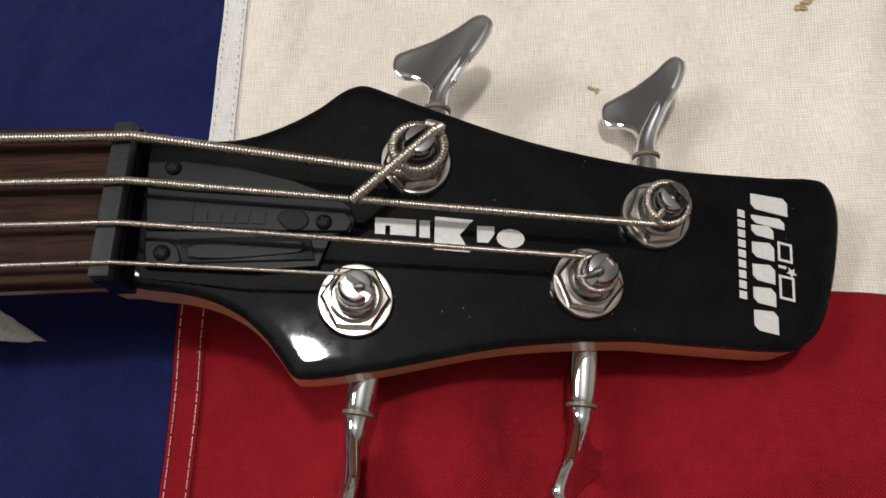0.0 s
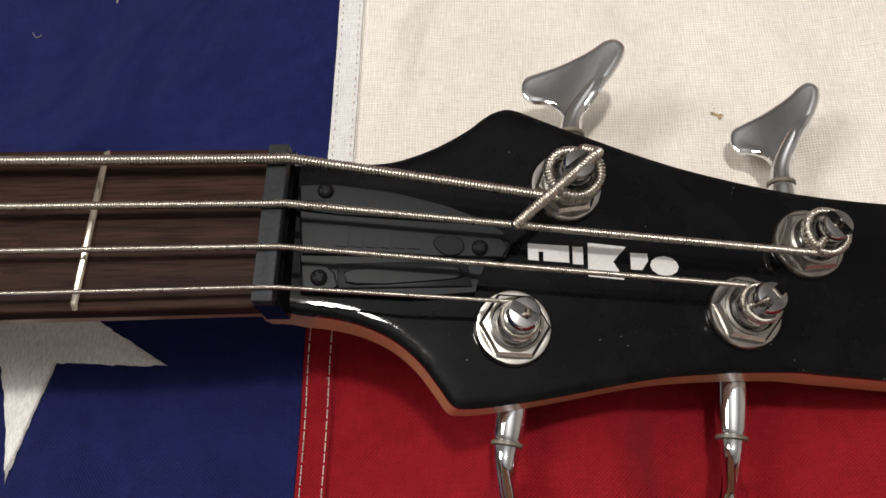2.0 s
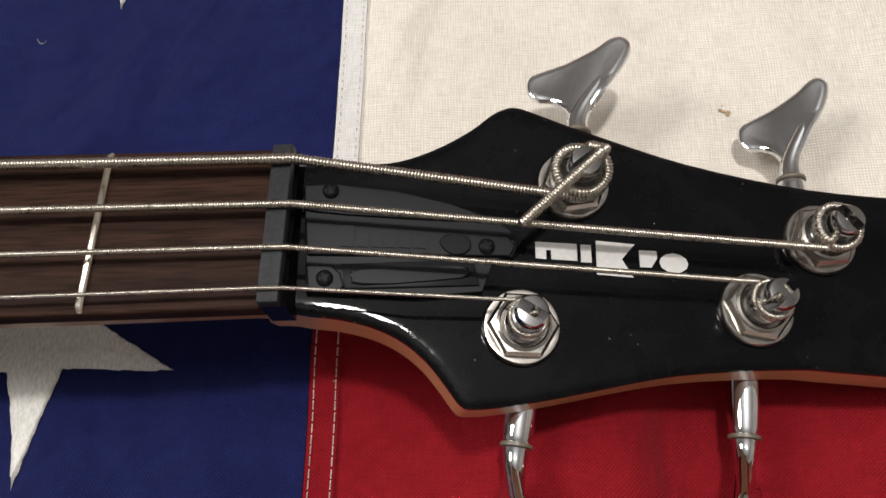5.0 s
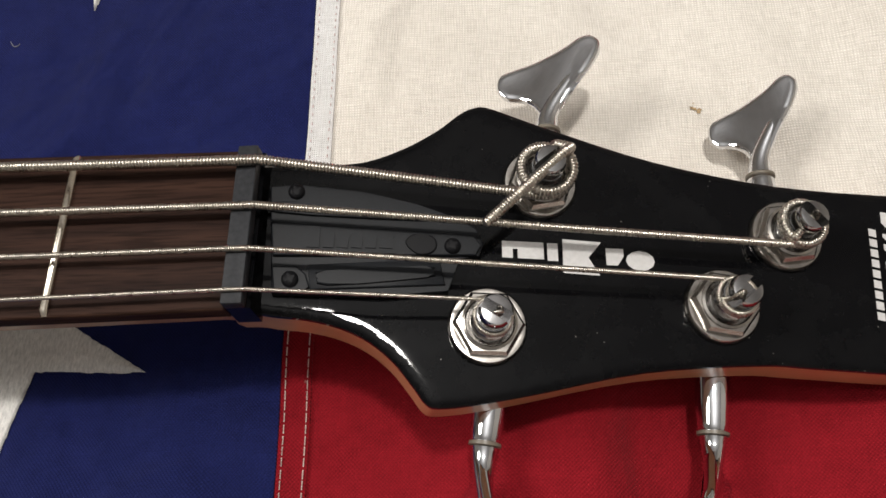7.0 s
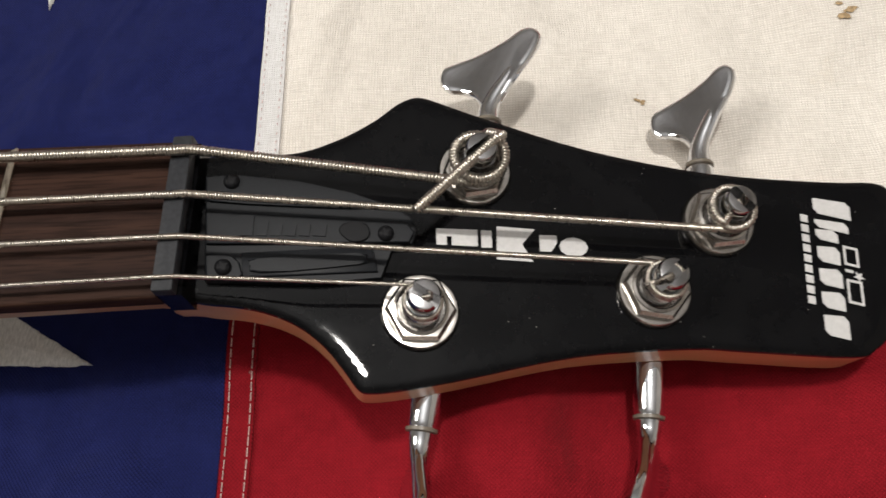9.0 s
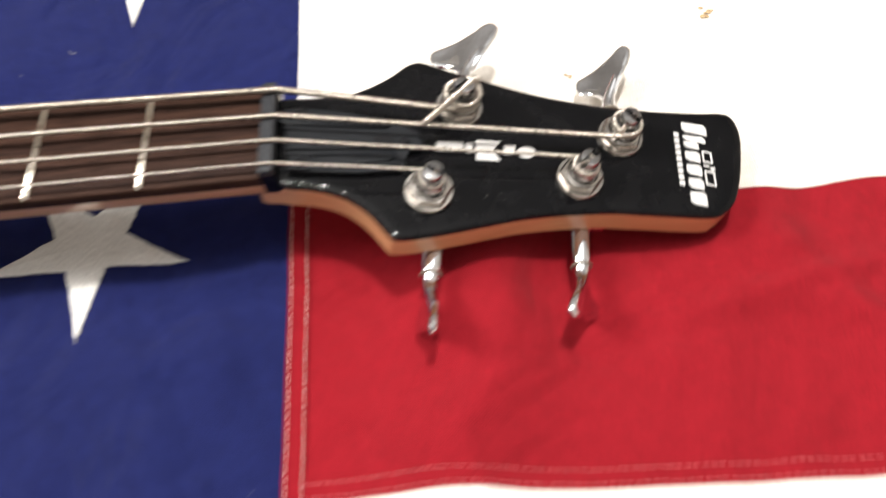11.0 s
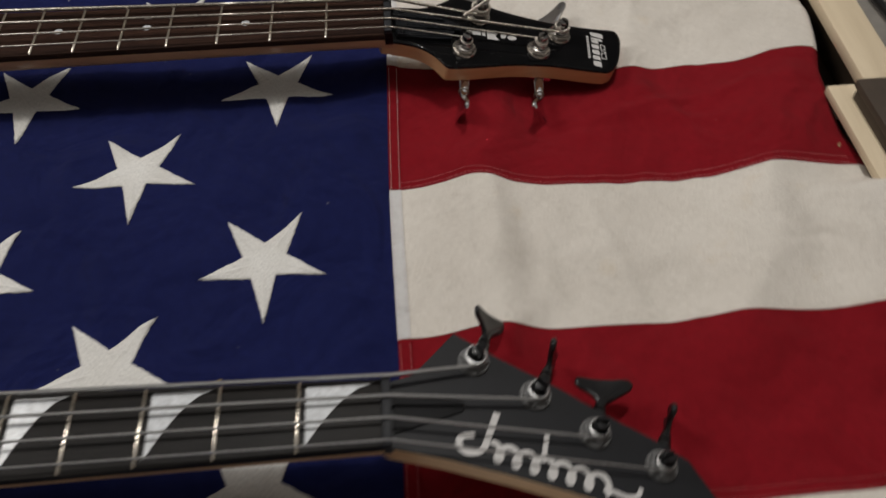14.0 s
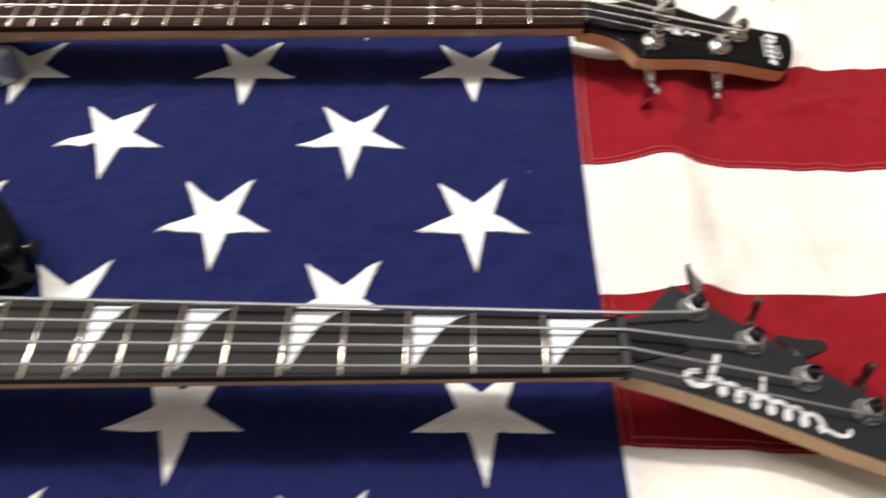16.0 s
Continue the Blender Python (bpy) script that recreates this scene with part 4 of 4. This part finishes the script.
    ink = [poly([(-0.0086, 0.0283), (-0.0060, 0.0282), (-0.0060, 0.0306), (-0.0048, 0.0306), (-0.0048, 0.0282), (0.0016, 0.0281), (0.0016, 0.0325), (-0.0086, 0.0326)]),
           poly([(0.0025, 0.0278), (0.0051, 0.0278), (0.0051, 0.0324), (0.0025, 0.0324)]),
           poly([(0.0062, 0.0248), (0.0152, 0.0244), (0.0126, 0.0290), (0.0160, 0.0331), (0.0064, 0.0336)]),
           poly([(0.0170, 0.0272), (0.0198, 0.0272), (0.0214, 0.0296), (0.0214, 0.0316), (0.0170, 0.0316)]),
           poly([(0.0255 + 0.0036 * math.cos(a * 0.5236), 0.0286 + 0.0026 * math.sin(a * 0.5236)) for a in range(12)])]
    printed(b, HEAD1, ink, "white printed model mark as plain blocks")

    def mk(u, w):
        """u runs along the large mark, w across it."""
        return at(0.0868 + w * 1.0 + 0.0033 * (1 - u), 0.0453 - u * 0.0380 - w * 0.22)

    ink = []
    bars = [(0.0, 0.13, 0.0, 0.0098), (0.16, 0.235, 0.0, 0.0088), (0.235, 0.325, 0.0, 0.0058), (0.36, 0.485, 0.0, 0.0058), (0.52, 0.65, 0.0, 0.0058), (0.685, 0.81, 0.0, 0.0058), (0.845, 1.0, 0.0, 0.0062)]
    for u0, u1, w0, w1 in bars:
        ink.append([mk(u0 + 0.02, w0), mk(u1 - 0.03, w0), mk(u1, w0 + 0.0012), mk(u1, w1), mk(u0 + 0.03, w1), mk(u0, w1 - 0.0012)])
    printed(b, HEAD1, ink, "white printed maker's mark as plain blocks")
    ink = []
    for i in range(9):
        u = 0.165 + i * 0.0735
        ink.append([mk(u, -0.0036), mk(u + 0.054, -0.0036), mk(u + 0.054, -0.0017), mk(u, -0.0017)])
    printed(b, HEAD1, ink, "row of small white printed bars")
    ink = []
    for u0, u1, w0, w1 in ((0.33, 0.47, 0.0068, 0.0074), (0.33, 0.347, 0.0074, 0.0100), (0.33, 0.47, 0.0100, 0.0106), (0.453, 0.47, 0.0074, 0.0100),
                           (0.50, 0.52, 0.0068, 0.0088), (0.57, 0.74, 0.0068, 0.0074), (0.57, 0.74, 0.0102, 0.0108), (0.57, 0.587, 0.0074, 0.0102), (0.723, 0.74, 0.0074, 0.0102)):
        ink.append([mk(u0, w0), mk(u1, w0), mk(u1, w1), mk(u0, w1)])
    star = []
    for k in range(10):
        rr = (1.0, 0.42)[k % 2]
        star.append(mk(0.535 + 0.040 * rr * math.cos(k * math.pi / 5), 0.0102 + 0.0015 * rr * math.sin(k * math.pi / 5)))
    ink.append(star)
    printed(b, HEAD1, ink, "white outlined printed emblem with small star")
    # body, off to the side of the neck
    body = [(-0.520, 0.012), (-0.545, -0.012), (-0.60, -0.030), (-0.66, -0.060), (-0.74, -0.095), (-0.84, -0.115), (-0.93, -0.095), (-0.98, -0.03), (-0.985, 0.05), (-0.96, 0.13), (-0.89, 0.175),
            (-0.80, 0.170), (-0.70, 0.135), (-0.62, 0.130), (-0.54, 0.135), (-0.50, 0.125), (-0.505, 0.105), (-0.55, 0.085), (-0.585, 0.066), (-0.585, 0.010), (-0.555, 0.016)]
    body = [(x - 0.020, y) for x, y in body]
    part("body", slab_bm(curve_through(body, 4), 0.004, 0.036, 0.008), SILVER, b, "metallic grey body horn")


C2 = (0.0410, -0.17, 0.0)
HEAD2 = head_frame(C2)


def head_two():
    b = thing("bass_guitar", (-0.3, -0.29, 0.0), "satin black bass guitar with pointed head and sharkfin inlays", "bass guitar", "bass guitars on the flag")
    plan = [(-0.0840, -0.2740), (-0.0760, -0.2690), (-0.0640, -0.2660), (-0.0583, -0.2600), (-0.0395, -0.2385), (-0.0159, -0.2541), (0.0159, -0.2722), (0.0377, -0.2868), (0.0619, -0.3010), (0.0772, -0.3118), (0.0862, -0.3310), (0.0942, -0.3519),
            (0.0774, -0.3480), (0.0442, -0.3385), (0.0139, -0.3285), (-0.0163, -0.3194), (-0.0466, -0.3113), (-0.0620, -0.3080), (-0.0740, -0.3058), (-0.0840, -0.3000)]
    flat = [flat_in(HEAD2, C2, *p) for p in plan]
    part("headstock", slab_bm(flat, -0.0135, -0.0012, 0.0, HEAD2), MAPLE, b, "pale natural maple head core", smooth=25)
    part("head_face", slab_bm(flat, -0.0012, 0.0, 0.0005, HEAD2, 2), SATIN, b, "satin black head face", smooth=25)
    part("neck", neck_bm([(-0.62, -0.3190, -0.2560, 0.0520, 0.024), (-0.52, -0.3168, -0.2588, 0.0520, 0.019), (-0.30, -0.3112, -0.2640, 0.0525, 0.0165), (-0.12, -0.3072, -0.2682, 0.0530, 0.0155), (-0.080, -0.3064, -0.2690, 0.0530, 0.0160), (-0.0760, -0.3066, -0.2690, 0.0505, 0.0140)]), MAPLE, b)
    near0, near1, far0, far1 = -0.3204, -0.3064, -0.2556, -0.2688
    part("fingerboard", board_bm(-0.655, -0.0790, near0, near1, far0, far1, 0.0528, 0.0575), EBONY, b, "near-black fingerboard")
    nut, scale = -0.0786, 0.7555

    def near(x):
        return near1 + (near0 - near1) * (x + 0.079) / (-0.576)

    def far(x):
        return far1 + (far0 - far1) * (x + 0.079) / (-0.576)

    for n in range(1, 23):
        x = fret_x(nut, scale, n)
        part("fret", tube_bm([(x, near(x) + 0.0008, 0.0570), (x, near(x) + 0.0018, 0.0577), (x, far(x) - 0.0018, 0.0577), (x, far(x) - 0.0008, 0.0570)], [0.0008, 0.0010, 0.0010, 0.0008], 10), FRET, b, "worn cream-gold fret")
    for n in (1, 3, 5, 7, 9, 12, 15, 17, 19):
        xa, xb = fret_x(nut, scale, n), fret_x(nut, scale, n - 1)
        w = min(xb - xa, 0.042)
        top, bot = far(xa) - 0.0035, near(xa) + 0.0040
        pts = [(xa + 0.0040, bot), (xa + 0.0034, top), (xa + w * 0.90, top)]
        for k in range(1, 8):
            t = k / 8
            pts.append((xa + 0.0040 + (w * 0.90 - 0.0040) * (1 - t ** 0.72), top + (bot - top) * t ** 1.22))
        part("sharkfin_inlay", slab_bm(pts, 0.0570, 0.05768, 0.0), PEARL, b, "pearly white sharkfin inlay", smooth=0)
    part("nut", box_bm(-0.0790, -0.0745, -0.3068, -0.2684, 0.050, 0.0608, 0.0004), NUT, b, "black nut")
    pocket = [flat_in(HEAD2, C2, *p) for p in ((-0.0735, -0.2760), (-0.0440, -0.2770), (-0.0370, -0.2810), (-0.0380, -0.2860), (-0.0735, -0.2985))]
    part("truss_rod_cover", slab_bm(pocket, 0.0001, 0.0010, 0.0004, HEAD2, 2), EMBOSS, b, "black truss rod cover")
    posts = [(-0.0302, -0.2565), (0.0010, -0.2760), (0.0298, -0.2974), (0.0614, -0.3151)]
    local = [flat_in(HEAD2, C2, *p) for p in posts]
    at_nut, at_bridge = (-0.2697, -0.2810, -0.2929, -0.3047), (-0.2598, -0.2776, -0.2954, -0.3132)
    gauge = (0.00112, 0.00092, 0.00076, 0.00060)
    for k in range(4):
        hx, hy = local[k]
        coil = wrap_points(HEAD2, hx, hy, 0.0040 + gauge[k], -1, 1.6, 0.0058, 0.0080)
        line = [(-0.80, at_bridge[k], 0.067), (-0.24, at_nut[k] + (at_bridge[k] - at_nut[k]) * 0.2318, 0.0632), (-0.0790, at_nut[k], 0.0612 + gauge[k]), (-0.0745, at_nut[k], 0.0610 + gauge[k])] + coil
        part("string", string_bm(line, 0.0006, gauge[k], 9.0), STEEL_GREY, b, "dull grey wound string")
    for k, (turn, away) in enumerate(((60, (0.30, 0.95)), (86, (0.40, 0.92)), (8, (0.34, 0.94)), (86, (0.42, 0.91)))):
        tuner(b, HEAD2, *local[k], (*away, 0.0235), turn, BLACK_METAL, GUNMETAL, post_h=0.0140, bush=False, big=0.92, slot=20 + 30 * k, key_size=(0.0160, 0.0240), worm=0.0045)
    # script mark as a plain looping stroke
    ink = []
    start, end = Vector((-0.0370, -0.3020)), Vector((0.0300, -0.3235))
    along = (end - start).normalized()
    across = Vector((-along.y, along.x))

    def ribbon(pts, w):
        for p, q in zip(pts, pts[1:]):
            d = (q - p).normalized()
            s = Vector((-d.y, d.x)) * w
            ink.append([flat_in(HEAD2, C2, *v) for v in (p - s - d * w * 0.4, q - s + d * w * 0.4, q + s + d * w * 0.4, p + s - d * w * 0.4)])

    big_loop = [(-0.0209, -0.2868), (-0.0262, -0.2990), (-0.0300, -0.3062), (-0.0370, -0.3078), (-0.0412, -0.3046), (-0.0405, -0.2996), (-0.0340, -0.2985)]
    ribbon(curve_through([Vector(p) for p in big_loop], 5, closed=False), 0.0017)
    loops = []
    for i in range(0, 112):
        t = i / 111
        a = t * 2 * math.pi * 6.5
        c = start.lerp(end, 0.17 + 0.85 * t)
        loops.append(c + along * 0.0030 * math.sin(a) + across * (0.0046 * math.cos(a) - 0.0010))
    ribbon(loops, 0.0015)
    ribbon([Vector((0.0040, -0.2985)), Vector((0.0000, -0.3125))], 0.0013)
    tail = [(0.0290, -0.3270), (0.0340, -0.3285), (0.0400, -0.3310), (0.0455, -0.3305), (0.0478, -0.3270)]
    ribbon(curve_through([Vector(p) for p in tail], 5, closed=False), 0.0012)
    bm = bmesh.new()
    for i, s in enumerate(ink):
        z = 0.00012 + 0.00000015 * i * 3
        vs = [bm.verts.new(HEAD2 @ Vector((x, y, z + 0.0001))) for x, y in s]
        bm.faces.new(vs)
    part("printed_mark", bm, INK, b, "white looping script mark as plain strokes", smooth=0)
    # body horn with strap button
    body = [(-0.452, -0.200), (-0.462, -0.176), (-0.500, -0.140), (-0.56, -0.120), (-0.64, -0.110), (-0.80, -0.120), (-0.93, -0.150), (-0.99, -0.24), (-0.99, -0.36), (-0.92, -0.46), (-0.80, -0.49),
            (-0.68, -0.46), (-0.60, -0.44), (-0.54, -0.45), (-0.52, -0.43), (-0.55, -0.38), (-0.585, -0.330), (-0.585, -0.250), (-0.54, -0.228), (-0.49, -0.222), (-0.462, -0.214)]
    body = [(x - 0.010, y) for x, y in body]
    part("body", slab_bm(curve_through(body, 4), 0.000, 0.036, 0.007), LACQUER, b, "black lacquered body with long horn")
    button = turned_bm([(0.0032, 0.0), (0.0032, 0.006), (0.0062, 0.0085), (0.0066, 0.0105), (0.0040, 0.012)], 24, pose(-0.4640, -0.196, 0.024, 0, 90, 8))
    part("strap_button", button, BLACK_METAL, b, "black strap button")


# ---- beside the flag ----
def boards():
    t = thing("wooden_tray", (0.45, 0.12, -0.016), "pale wooden tray with grey panel standing beside the flag", "tray")
    part("base", box_bm(0.292, 0.60, -0.022, 0.34, -0.016, 0.0213, 0.002), TABLE, t)
    for b in ((0.277, 0.308, -0.034, 0.34), (0.56, 0.60, -0.034, 0.34)):
        part("rail", box_bm(*b, 0.0215, 0.032, 0.0015), PINE, t)
    for b in ((0.3083, 0.5597, -0.034, -0.002), (0.3083, 0.5597, 0.31, 0.34)):
        part("rail", box_bm(*b, 0.0215, 0.0318, 0.0015), PINE, t)
    part("panel", box_bm(0.3083, 0.5597, -0.0018, 0.3098, 0.0215, 0.029, 0.0005), GREYBOARD, t, "scuffed grey panel")
    w = thing("wire_rack", (0.42, 0.12, 0.029), "dark wire rack with bright bars lying on the grey panel", "rack")
    frame_pts = [(0.324, 0.034), (0.328, 0.026), (0.338, 0.022), (0.52, 0.022), (0.53, 0.03), (0.53, 0.28), (0.324, 0.28)]
    loop = curve_through([Vector((*p, 0.034)) for p in frame_pts], 4)
    part("frame", tube_bm(loop + [loop[0]], 0.0035, 8), BLACK_METAL, w)
    for i in range(11):
        y = 0.034 + i * 0.022
        part("bar", tube_bm([(0.323, y, 0.039), (0.329, y, 0.041), (0.52, y, 0.041), (0.531, y, 0.039)], 0.0026, 8), CHROME, w, "bright steel bar")
    p = thing("wooden_board", (0.40, -0.17, -0.016), "pale wooden board on blocks beside the flag", "board")
    turn = Matrix.Translation((0.2535, -0.0310, 0)) @ pose(0, 0, 0, 0, 0, 1.5)
    part("plank", box_bm(0, 0.30, -0.30, 0.0, 0.0172, 0.0245, 0.0012, turn), PINE, p)
    part("edge_strip", box_bm(0.012, 0.29, -0.29, -0.012, -0.016, 0.0170, 0.001, turn), TABLE, p)
    q = thing("brown_box", (0.40, -0.17, 0.0247), "flat dark brown box lying on the pale board", "box")
    part("box_body", box_bm(0.013, 0.28, -0.28, -0.0145, 0.0247, 0.034, 0.0012, turn), UMBER, q)
    part("lid", box_bm(0.011, 0.282, -0.282, -0.0125, 0.0342, 0.0405, 0.0012, turn), UMBER, q)


room()
flag()
head_one()
head_two()
boards()
